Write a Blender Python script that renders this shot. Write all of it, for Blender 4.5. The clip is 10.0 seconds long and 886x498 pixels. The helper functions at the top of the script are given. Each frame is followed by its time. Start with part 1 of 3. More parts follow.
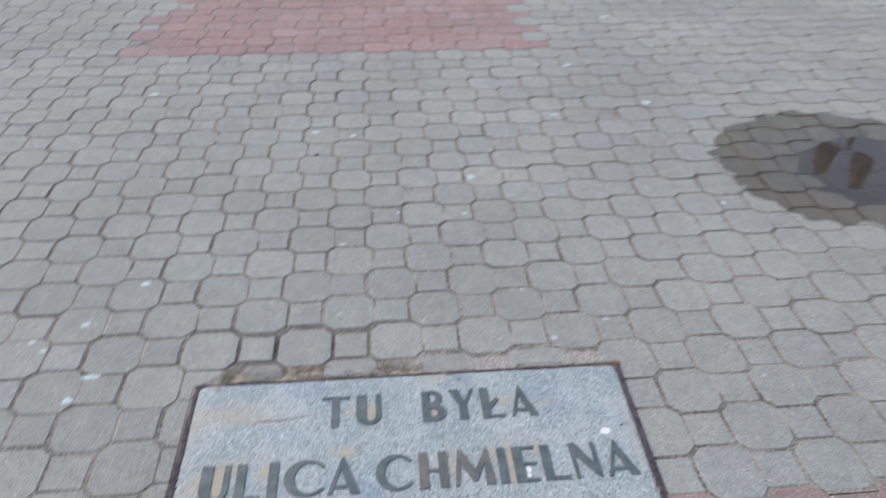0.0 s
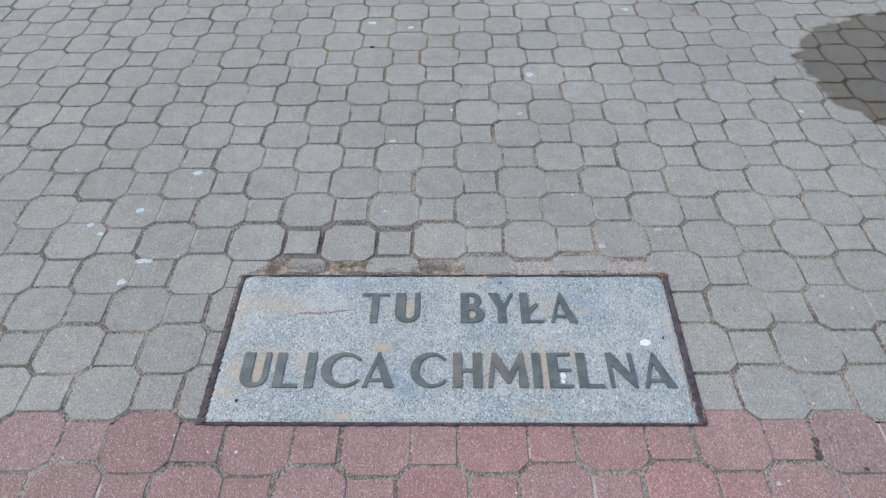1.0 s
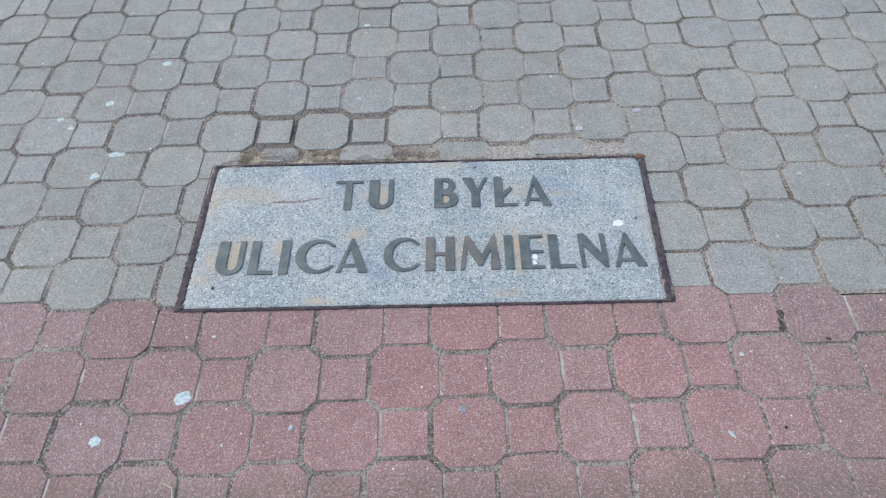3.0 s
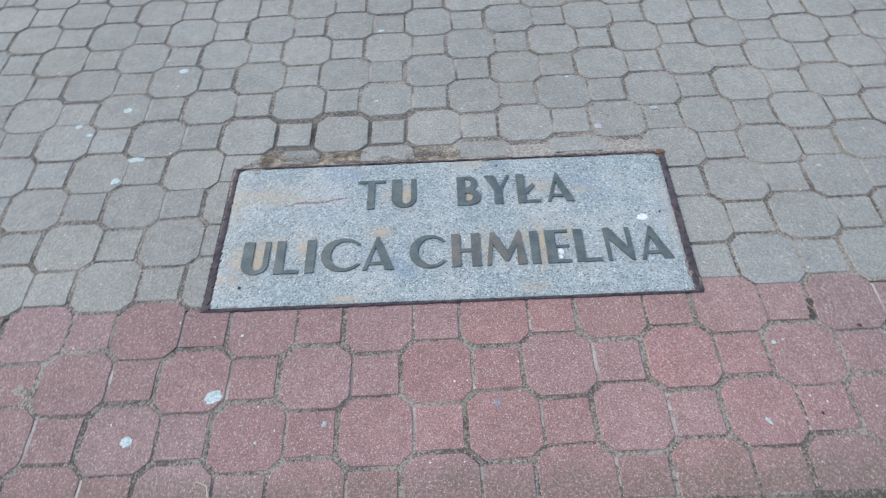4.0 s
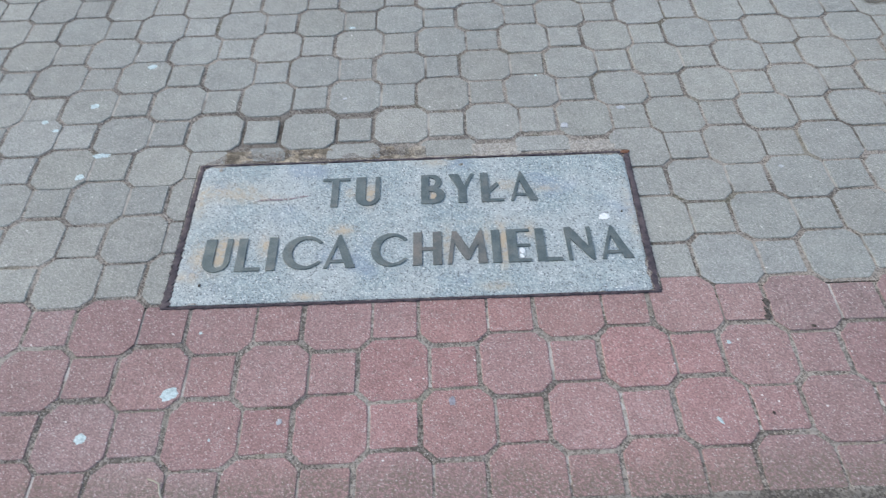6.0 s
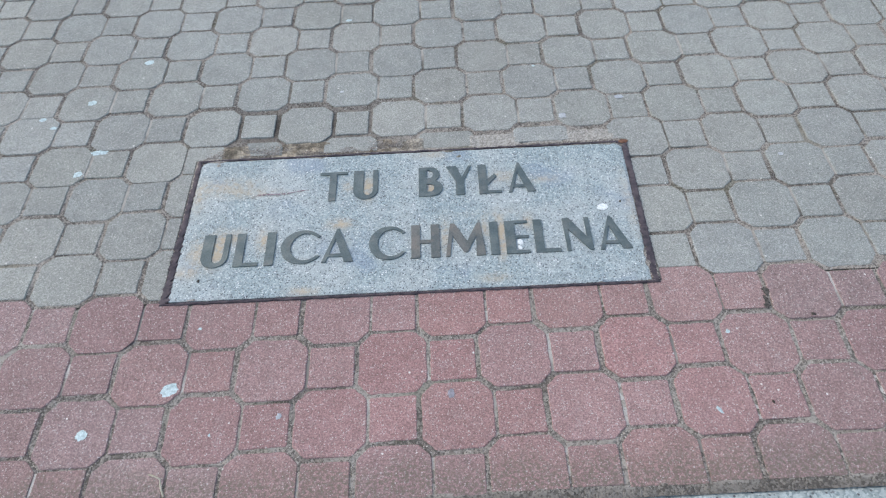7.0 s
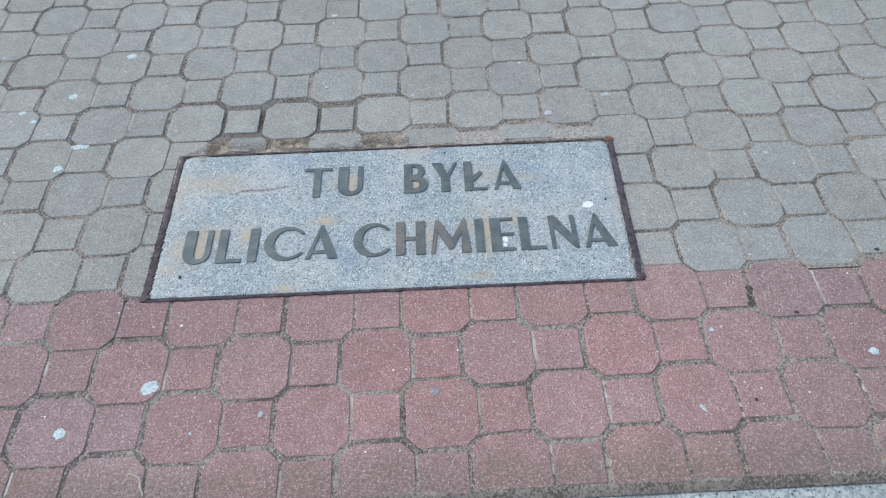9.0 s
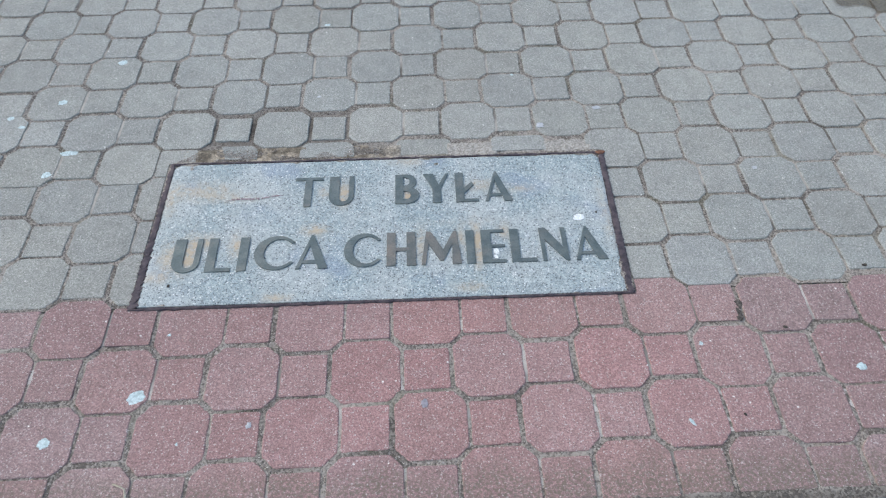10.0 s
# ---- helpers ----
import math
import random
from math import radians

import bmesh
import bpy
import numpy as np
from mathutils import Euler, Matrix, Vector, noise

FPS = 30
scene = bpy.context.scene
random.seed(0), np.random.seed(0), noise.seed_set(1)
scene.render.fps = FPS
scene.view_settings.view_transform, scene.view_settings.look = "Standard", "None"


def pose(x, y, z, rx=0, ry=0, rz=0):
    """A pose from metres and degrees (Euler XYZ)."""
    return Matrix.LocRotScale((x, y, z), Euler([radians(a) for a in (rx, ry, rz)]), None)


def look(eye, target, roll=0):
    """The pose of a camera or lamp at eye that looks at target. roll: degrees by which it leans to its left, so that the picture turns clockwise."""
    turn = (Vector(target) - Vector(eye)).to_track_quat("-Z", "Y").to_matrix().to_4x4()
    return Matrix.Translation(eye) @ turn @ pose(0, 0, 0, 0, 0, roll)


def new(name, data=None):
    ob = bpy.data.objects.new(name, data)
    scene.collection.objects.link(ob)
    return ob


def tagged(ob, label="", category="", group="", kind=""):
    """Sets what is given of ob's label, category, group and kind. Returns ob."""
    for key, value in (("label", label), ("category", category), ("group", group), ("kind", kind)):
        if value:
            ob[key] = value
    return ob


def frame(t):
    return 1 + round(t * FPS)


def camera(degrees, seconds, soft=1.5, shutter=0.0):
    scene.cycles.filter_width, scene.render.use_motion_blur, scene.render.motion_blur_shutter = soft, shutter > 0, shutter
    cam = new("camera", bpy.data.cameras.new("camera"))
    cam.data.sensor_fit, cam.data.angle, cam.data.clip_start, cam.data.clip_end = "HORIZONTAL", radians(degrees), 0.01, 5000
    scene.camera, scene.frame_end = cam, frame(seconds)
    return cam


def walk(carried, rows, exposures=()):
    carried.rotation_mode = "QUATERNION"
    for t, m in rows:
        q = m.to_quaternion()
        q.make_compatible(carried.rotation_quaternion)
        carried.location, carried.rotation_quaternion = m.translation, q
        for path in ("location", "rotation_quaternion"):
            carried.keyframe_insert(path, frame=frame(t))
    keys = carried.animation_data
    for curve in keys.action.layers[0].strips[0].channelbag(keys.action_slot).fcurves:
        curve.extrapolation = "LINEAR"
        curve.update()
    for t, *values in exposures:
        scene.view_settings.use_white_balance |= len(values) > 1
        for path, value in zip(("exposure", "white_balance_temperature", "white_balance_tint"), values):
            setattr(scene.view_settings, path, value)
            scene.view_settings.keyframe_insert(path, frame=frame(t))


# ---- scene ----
cam = camera(63.7, 10.0, soft=1.2, shutter=0.6)
PATH = [
    (0, (0.428, -0.634, 1.228), (0.6, 0.975, 0.052), 1.1),
    (0.3, (0.468, -0.627, 1.221), (0.496, 0.931, -0.032), -0.8),
    (0.5, (0.483, -0.614, 1.227), (0.459, 0.915, -0.063), -2.4),
    (0.8, (0.49, -0.608, 1.214), (0.438, 0.852, -0.157), -1.9),
    (1, (0.481, -0.609, 1.206), (0.46, 0.83, -0.183), -0.8),
    (1.5, (0.488, -0.636, 1.19), (0.477, 0.748, -0.253), -2.1),
    (1.7, (0.502, -0.63, 1.183), (0.496, 0.711, -0.3), -2.3),
    (2, (0.519, -0.613, 1.181), (0.554, 0.64, -0.378), -2.1),
    (2.2, (0.538, -0.63, 1.147), (0.606, 0.633, -0.403), -1.4),
    (2.5, (0.537, -0.629, 1.171), (0.558, 0.589, -0.415), -1.6),
    (2.7, (0.549, -0.628, 1.184), (0.523, 0.593, -0.4), -1.7),
    (3.8, (0.504, -0.651, 1.156), (0.488, 0.615, -0.392), -4.6),
    (4, (0.481, -0.665, 1.151), (0.462, 0.608, -0.391), -3.2),
    (4.2, (0.483, -0.663, 1.149), (0.432, 0.587, -0.412), -3.2),
    (4.5, (0.511, -0.658, 1.146), (0.398, 0.565, -0.432), -4.7),
    (4.8, (0.517, -0.652, 1.148), (0.441, 0.578, -0.427), -5.0),
    (5, (0.516, -0.656, 1.149), (0.465, 0.571, -0.43), -3.6),
    (5.5, (0.526, -0.659, 1.159), (0.503, 0.599, -0.396), -3.2),
    (5.8, (0.544, -0.661, 1.16), (0.527, 0.615, -0.379), -3.3),
    (6, (0.549, -0.665, 1.154), (0.546, 0.6, -0.396), -2.3),
    (6.2, (0.556, -0.663, 1.154), (0.565, 0.593, -0.403), -1.9),
    (7.3, (0.563, -0.661, 1.155), (0.539, 0.583, -0.411), -3.9),
    (7.5, (0.561, -0.659, 1.153), (0.559, 0.584, -0.414), -2.8),
    (8, (0.563, -0.658, 1.155), (0.56, 0.591, -0.407), -3.3),
    (8.5, (0.569, -0.662, 1.153), (0.576, 0.584, -0.412), -2.7),
    (9, (0.567, -0.658, 1.148), (0.586, 0.58, -0.422), -2.0),
    (9.5, (0.548, -0.656, 1.153), (0.592, 0.607, -0.397), -0.8),
    (10, (0.564, -0.653, 1.149), (0.614, 0.604, -0.406), -0.3),
]
walk(cam, [(t, look(eye, target, roll)) for t, eye, target, roll in PATH], [(0.0, 0.84, 8100, 14), (1.6, 0.84, 8100, 14), (2.5, 0.885, 7950, 13), (5.0, 0.90, 7800, 11), (10.0, 0.905, 7780, 10.5)])

# ---- world, sun ----
SUN_ELEVATION, SUN_AZIMUTH = 48.0, 160.0      # degrees; azimuth counter-clockwise from +x
world = bpy.data.worlds.new("sky")
scene.world = world
world.use_nodes = True
wn = world.node_tree
sky = wn.nodes.new("ShaderNodeTexSky")
sky.sky_type = 'NISHITA'
sky.sun_disc = False
sky.sun_elevation = radians(SUN_ELEVATION)
sky.sun_rotation = radians(90 - SUN_AZIMUTH)
sky.air_density, sky.dust_density, sky.ozone_density = 1.0, 0.7, 1.8
wn.links.new(sky.outputs[0], wn.nodes["Background"].inputs[0])
wn.nodes["Background"].inputs[1].default_value = 0.17
sun_data = bpy.data.lights.new("sun", 'SUN')
sun_data.energy, sun_data.angle, sun_data.color = 0.9, radians(40), (1.0, 0.95, 0.88)
sun = new("sun", sun_data)
sa, se = radians(SUN_AZIMUTH), radians(SUN_ELEVATION)
sun.matrix_world = look((math.cos(sa) * math.cos(se) * 20, math.sin(sa) * math.cos(se) * 20, math.sin(se) * 20), (0, 0, 0))

# ---- plan, metres; the origin is the middle of one octagon of the paving ----
P = 0.1125                                    # half a paving unit
OCT, CHAMFER, TAIL = 0.1276, 0.0225, 0.0841   # octagon across, its cut corners, the square tail
GROOVE = 0.0048
X0, X1, Y0, Y1 = -4.0, 6.0, -0.254, 6.4       # the paved area
PL, PR, PB, PT = -0.016, 0.982, 0.1485, 0.554  # hole of the plaque
PUDDLE, WATER = (2.12, 1.445), (2.26, 1.40)   # middle of the soaked patch, of the water in it


# ---- node helpers ----
class Shader:
    def __init__(self, name):
        self.mat = bpy.data.materials.new(name)
        self.mat.use_nodes = True
        self.tree = self.mat.node_tree
        self.bsdf = self.tree.nodes["Principled BSDF"]
        self.pos = self.tree.nodes.new("ShaderNodeNewGeometry").outputs["Position"]

    def link(self, a, b):
        if hasattr(a, "links"):
            self.tree.links.new(a, b)
        else:
            b.default_value = a

    def noise(self, scale, detail=3.0, rough=0.55, vec=None, out=0, distortion=0.0):
        n = self.tree.nodes.new("ShaderNodeTexNoise")
        n.inputs["Scale"].default_value, n.inputs["Detail"].default_value = scale, detail
        n.inputs["Roughness"].default_value, n.inputs["Distortion"].default_value = rough, distortion
        self.tree.links.new(vec or self.pos, n.inputs["Vector"])
        return n.outputs[out]

    def voronoi(self, scale, randomness=1.0, feature='F1', vec=None):
        n = self.tree.nodes.new("ShaderNodeTexVoronoi")
        n.feature = feature
        n.inputs["Scale"].default_value, n.inputs["Randomness"].default_value = scale, randomness
        self.tree.links.new(vec or self.pos, n.inputs["Vector"])
        return n.outputs["Distance"], n.outputs["Color"]

    def warped(self, scale, amount):
        """The position, shaken about a little so that specks are no discs."""
        n = self.tree.nodes.new("ShaderNodeVectorMath")
        n.operation = 'MULTIPLY_ADD'
        self.tree.links.new(self.noise(scale, 2.0, 0.6, out=1), n.inputs[0])
        n.inputs[1].default_value = (amount, amount, amount)
        self.tree.links.new(self.pos, n.inputs[2])
        return n.outputs[0]

    def math(self, op, a, b=0.0, c=0.0, clamp=False):
        n = self.tree.nodes.new("ShaderNodeMath")
        n.operation, n.use_clamp = op, clamp
        for k, v in enumerate((a, b, c)):
            self.link(v, n.inputs[k])
        return n.outputs[0]

    def ramp(self, v, lo, hi, a=0.0, b=1.0):
        n = self.tree.nodes.new("ShaderNodeMapRange")
        n.interpolation_type = 'SMOOTHSTEP'
        self.link(v, n.inputs[0])
        for k, x in enumerate((lo, hi, a, b)):
            n.inputs[k + 1].default_value = x
        return n.outputs[0]

    def mix(self, fac, a, b, blend='MIX'):
        n = self.tree.nodes.new("ShaderNodeMix")
        n.data_type, n.blend_type = 'RGBA', blend
        self.link(fac, n.inputs[0])
        self.link((*a, 1) if isinstance(a, tuple) else a, n.inputs[6])
        self.link((*b, 1) if isinstance(b, tuple) else b, n.inputs[7])
        return n.outputs[2]

    def hsv(self, col, h=0.5, s=1.0, v=1.0):
        n = self.tree.nodes.new("ShaderNodeHueSaturation")
        for k, x in enumerate((h, s, v)):
            self.link(x, n.inputs[k])
        self.link(1.0, n.inputs[3])
        self.link(col, n.inputs[4])
        return n.outputs[0]

    def xyz(self):
        n = self.tree.nodes.new("ShaderNodeSeparateXYZ")
        self.tree.links.new(self.pos, n.inputs[0])
        return n.outputs

    def spot(self, x, y, rx, ry):
        """A soft round patch on the ground, 1 in its middle."""
        o = self.xyz()
        a = self.math('MULTIPLY', self.math('SUBTRACT', o[0], x), 1 / rx)
        b = self.math('MULTIPLY', self.math('SUBTRACT', o[1], y), 1 / ry)
        d = self.math('ADD', self.math('MULTIPLY', a, a), self.math('MULTIPLY', b, b))
        return self.math('POWER', 2.718, self.math('MULTIPLY', d, -1.0))

    def finish(self, color, rough, bumps=(), spec=0.4, metal=0.0):
        self.link(color, self.bsdf.inputs["Base Color"])
        self.link(rough, self.bsdf.inputs["Roughness"])
        self.bsdf.inputs["Specular IOR Level"].default_value = spec
        self.bsdf.inputs["Metallic"].default_value = metal
        last = None
        for height, distance in bumps:
            n = self.tree.nodes.new("ShaderNodeBump")
            n.inputs["Strength"].default_value, n.inputs["Distance"].default_value = 1.0, distance
            self.link(height, n.inputs["Height"])
            if last:
                self.tree.links.new(last, n.inputs["Normal"])
            last = n.outputs[0]
        if last:
            self.tree.links.new(last, self.bsdf.inputs["Normal"])
        return self.mat


def wet_mask(s, edge=1.0):
    """The outline of the soaked patch round the puddle."""
    o = s.xyz()
    a = s.math('MULTIPLY', s.math('SUBTRACT', o[0], PUDDLE[0]), 1 / 0.49)
    b = s.math('MULTIPLY', s.math('SUBTRACT', o[1], PUDDLE[1]), 1 / 0.435)
    d = s.math('SQRT', s.math('ADD', s.math('MULTIPLY', a, a), s.math('MULTIPLY', b, b)))
    d = s.math('ADD', d, s.math('MULTIPLY', s.math('SUBTRACT', s.noise(6.0, 2.0), 0.5), 0.42))
    d = s.math('ADD', d, s.math('MULTIPLY', s.math('SUBTRACT', s.noise(16.0, 3.0), 0.5), 0.16))
    return s.ramp(d, edge, edge - (0.04 if edge == 1.0 else 0.25))


def paver_material(name, base, island, spread, specks, hue):
    s = Shader(name)
    if island:
        r = s.tree.nodes.new("ShaderNodeNewGeometry").outputs["Random Per Island"]
    else:
        r = s.tree.nodes.new("ShaderNodeObjectInfo").outputs["Random"]
    r2 = s.math('FRACT', s.math('MULTIPLY', r, 37.7))
    r3 = s.math('FRACT', s.math('MULTIPLY', r, 113.3))
    col = s.hsv((*base, 1), s.ramp(r2, 0, 1, 0.5 - hue, 0.5 + hue), s.ramp(r3, 0, 1, 0.91, 1.08), s.ramp(r, 0, 1, 1 - spread, 1 + spread))
    if hue > 0.01:
        col = s.mix(1.0, col, s.mix(r2, (1.012, 1.010, 0.985), (0.982, 0.994, 1.006)), 'MULTIPLY')
    # red units are brighter and more saturated round the middle of the plaque
    vivid = s.math('MULTIPLY', s.spot(0.62, 0.0, 0.55, 0.30), hue < 0.01 and 1.0 or 0.0)
    col = s.hsv(col, 0.5, s.ramp(vivid, 0, 1, 1.0, 1.22), s.ramp(vivid, 0, 1, 1.0, 1.15))
    # broad stains, then patches on the stone, then sand grain
    col = s.hsv(col, 0.5, 1.0, s.ramp(s.noise(1.6, 3.0), 0.3, 0.7, 0.92, 1.07))
    col = s.hsv(col, 0.5, 1.0, s.ramp(s.noise(22.0, 4.0, 0.6), 0.25, 0.75, 0.91, 1.08))
    col = s.hsv(col, 0.5, 1.0, s.ramp(s.noise(330.0, 3.0, 0.75), 0.3, 0.7, *((0.76, 1.24) if hue > 0.01 else (0.70, 1.30))))
    d0, c0 = s.voronoi(420.0)
    col = s.hsv(col, 0.5, 1.0, s.ramp(c0, 0.0, 1.0, 0.80, 1.20))
    shaken = s.warped(380.0, 0.0045)
    worn = s.math('MULTIPLY', s.ramp(s.noise(38.0, 4.0, 0.65), 0.50, 0.68), s.ramp(c0, 0.3, 0.8, 0.25, 1.0))
    col = s.mix(s.math('MULTIPLY', worn, 0.34 if hue > 0.01 else 0.2), col, (0.36, 0.345, 0.325))
    d, c = s.voronoi(330.0, vec=shaken)
    pick = s.math('MULTIPLY', s.ramp(c, 0.56, 0.82), s.ramp(d, 0.50, 0.20))
    col = s.mix(s.math('MULTIPLY', pick, specks), col, (0.64, 0.62, 0.58))
    d2, c2 = s.voronoi(190.0, vec=shaken)
    pick2 = s.math('MULTIPLY', s.ramp(c2, 0.74, 0.80), s.ramp(d2, 0.36, 0.22))
    col = s.mix(s.math('MULTIPLY', pick2, 0.45), col, (0.09, 0.083, 0.076))
    d3, c3 = s.voronoi(85.0, vec=shaken)
    pick3 = s.math('MULTIPLY', s.ramp(c3, 0.82, 0.88), s.ramp(d3, 0.21, 0.11))
    col = s.mix(s.math('MULTIPLY', pick3, 0.9), col, (0.75, 0.74, 0.70))
    by_kerb = s.ramp(s.math('ADD', s.xyz()[1], s.math('MULTIPLY', s.noise(13.0, 3.0), 0.09)), -0.120, -0.185)
    crumbs = s.math('MULTIPLY', by_kerb, s.ramp(s.noise(170.0, 4.0, 0.7), 0.42, 0.58))
    col = s.mix(s.math('MULTIPLY', crumbs, 0.8), col, (0.15, 0.135, 0.105))
    wet = wet_mask(s)
    soaked = s.mix(1.0, col, (0.35, 0.285, 0.225), 'MULTIPLY')
    col = s.mix(wet, col, soaked)
    # water film: smoother stone, with a bluish sky sheen painted into its colour
    sky_film = wet_mask(s, 0.85)
    col = s.mix(sky_film, col, s.mix(1.0, col, (0.84, 0.84, 0.98), 'MULTIPLY'))
    rough = s.math('SUBTRACT', s.ramp(wet, 0, 1, 0.88, 0.26), s.math('MULTIPLY', sky_film, 0.15))
    return s.finish(col, rough, [(s.noise(60.0, 3.0), 0.0012), (s.noise(600.0, 2.0, 0.7), 0.0009)], 0.35)


GREY, RED, FADED = (0.292, 0.303, 0.282), (0.286, 0.194, 0.187), (0.340, 0.228, 0.218)
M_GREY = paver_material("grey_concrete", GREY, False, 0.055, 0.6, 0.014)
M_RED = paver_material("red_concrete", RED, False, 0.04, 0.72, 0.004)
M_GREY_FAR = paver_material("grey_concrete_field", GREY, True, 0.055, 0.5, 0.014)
M_RED_FAR = paver_material("red_concrete_field", RED, True, 0.06, 0.45, 0.004)
M_FADED = paver_material("faded_red_concrete", FADED, False, 0.06, 0.5, 0.004)
M_FADED_FAR = paver_material("faded_red_concrete_field", FADED, True, 0.06, 0.5, 0.004)


def sand_material():
    s = Shader("joint_sand")
    d, c = s.voronoi(310.0)
    lean = s.ramp(s.noise(7.0, 4.0), 0.35, 0.65, -0.18, 0.25)
    grain = s.ramp(s.math('ADD', c, lean), 0.15, 0.85)
    col = s.mix(grain, (0.145, 0.130, 0.113), (0.42, 0.385, 0.338))
    tan = s.math('MULTIPLY', s.spot(0.22, 1.68, 0.30, 0.22), s.ramp(s.noise(8.0, 2.0), 0.35, 0.6))
    col = s.mix(tan, col, (0.36, 0.29, 0.16))
    col = s.mix(s.math('MULTIPLY', s.ramp(s.noise(6.0, 3.0), 0.56, 0.66), 0.3), col, (0.105, 0.120, 0.060))
    # the joint colour is darker farther out on the square
    col = s.mix(s.ramp(s.math('ADD', s.xyz()[1], s.math('MULTIPLY', s.noise(3.0, 2.0), 0.6)), 1.0, 1.7, 0.0, 0.28), col, (0.080, 0.074, 0.066))
    # bare dark soil where the sand has washed out
    bare = s.math('ADD', s.spot(0.21, 0.664, 0.22, 0.072), s.spot(0.26, 2.25, 0.20, 0.14))
    bare = s.math('ADD', bare, s.math('MULTIPLY', s.spot(0.984, 0.35, 0.022, 0.24), 0.6))
    bare = s.math('ADD', bare, s.math('MULTIPLY', s.ramp(s.math('ADD', s.xyz()[1], s.math('MULTIPLY', s.noise(18.0, 3.0), 0.03)), -0.225, -0.25), 0.6))
    bare = s.math('ADD', bare, s.math('MULTIPLY', s.ramp(s.noise(5.5, 2.0), 0.63, 0.72), 0.6), clamp=True)
    col = s.mix(s.math('MULTIPLY', bare, 0.80), col, (0.055, 0.049, 0.042))
    wet = wet_mask(s)
    col = s.mix(wet, col, s.mix(1.0, col, (0.4, 0.38, 0.33), 'MULTIPLY'))
    return s.finish(col, 0.95, [(s.noise(350.0, 3.0, 0.7), 0.003), (d, -0.0015)], 0.2)


def groove_material(name, dull, pale):
    s = Shader(name)
    col = s.mix(s.ramp(s.noise(8.0, 3.0), 0.40, 0.60), dull, pale)
    col = s.mix(s.ramp(s.noise(400.0, 2.0), 0.50, 0.75), col, (0.26, 0.245, 0.215))
    wet = wet_mask(s)
    col = s.mix(wet, col, s.mix(1.0, col, (0.4, 0.38, 0.33), 'MULTIPLY'))
    return s.finish(col, 0.95, [(s.noise(500.0, 2.0), 0.001)], 0.2)


def mortar_material():
    s = Shader("crumbled_mortar")
    col = s.mix(s.ramp(s.noise(26.0, 4.0), 0.38, 0.62), (0.14, 0.12, 0.092), (0.38, 0.33, 0.255))
    col = s.mix(s.ramp(s.noise(14.0, 2.0), 0.60, 0.72), col, (0.21, 0.12, 0.055))
    pale = s.ramp(s.math('ADD', s.xyz()[0], s.math('MULTIPLY', s.noise(9.0, 3.0), 0.3)), 0.58, 0.72)
    col = s.mix(s.math('MULTIPLY', pale, 0.85), col, (0.39, 0.375, 0.34))
    col = s.hsv(col, 0.5, 1.0, s.ramp(s.voronoi(300.0)[1], 0.0, 1.0, 0.65, 1.3))
    return s.finish(col, 0.95, [(s.noise(160.0, 4.0, 0.7), 0.003)], 0.2)


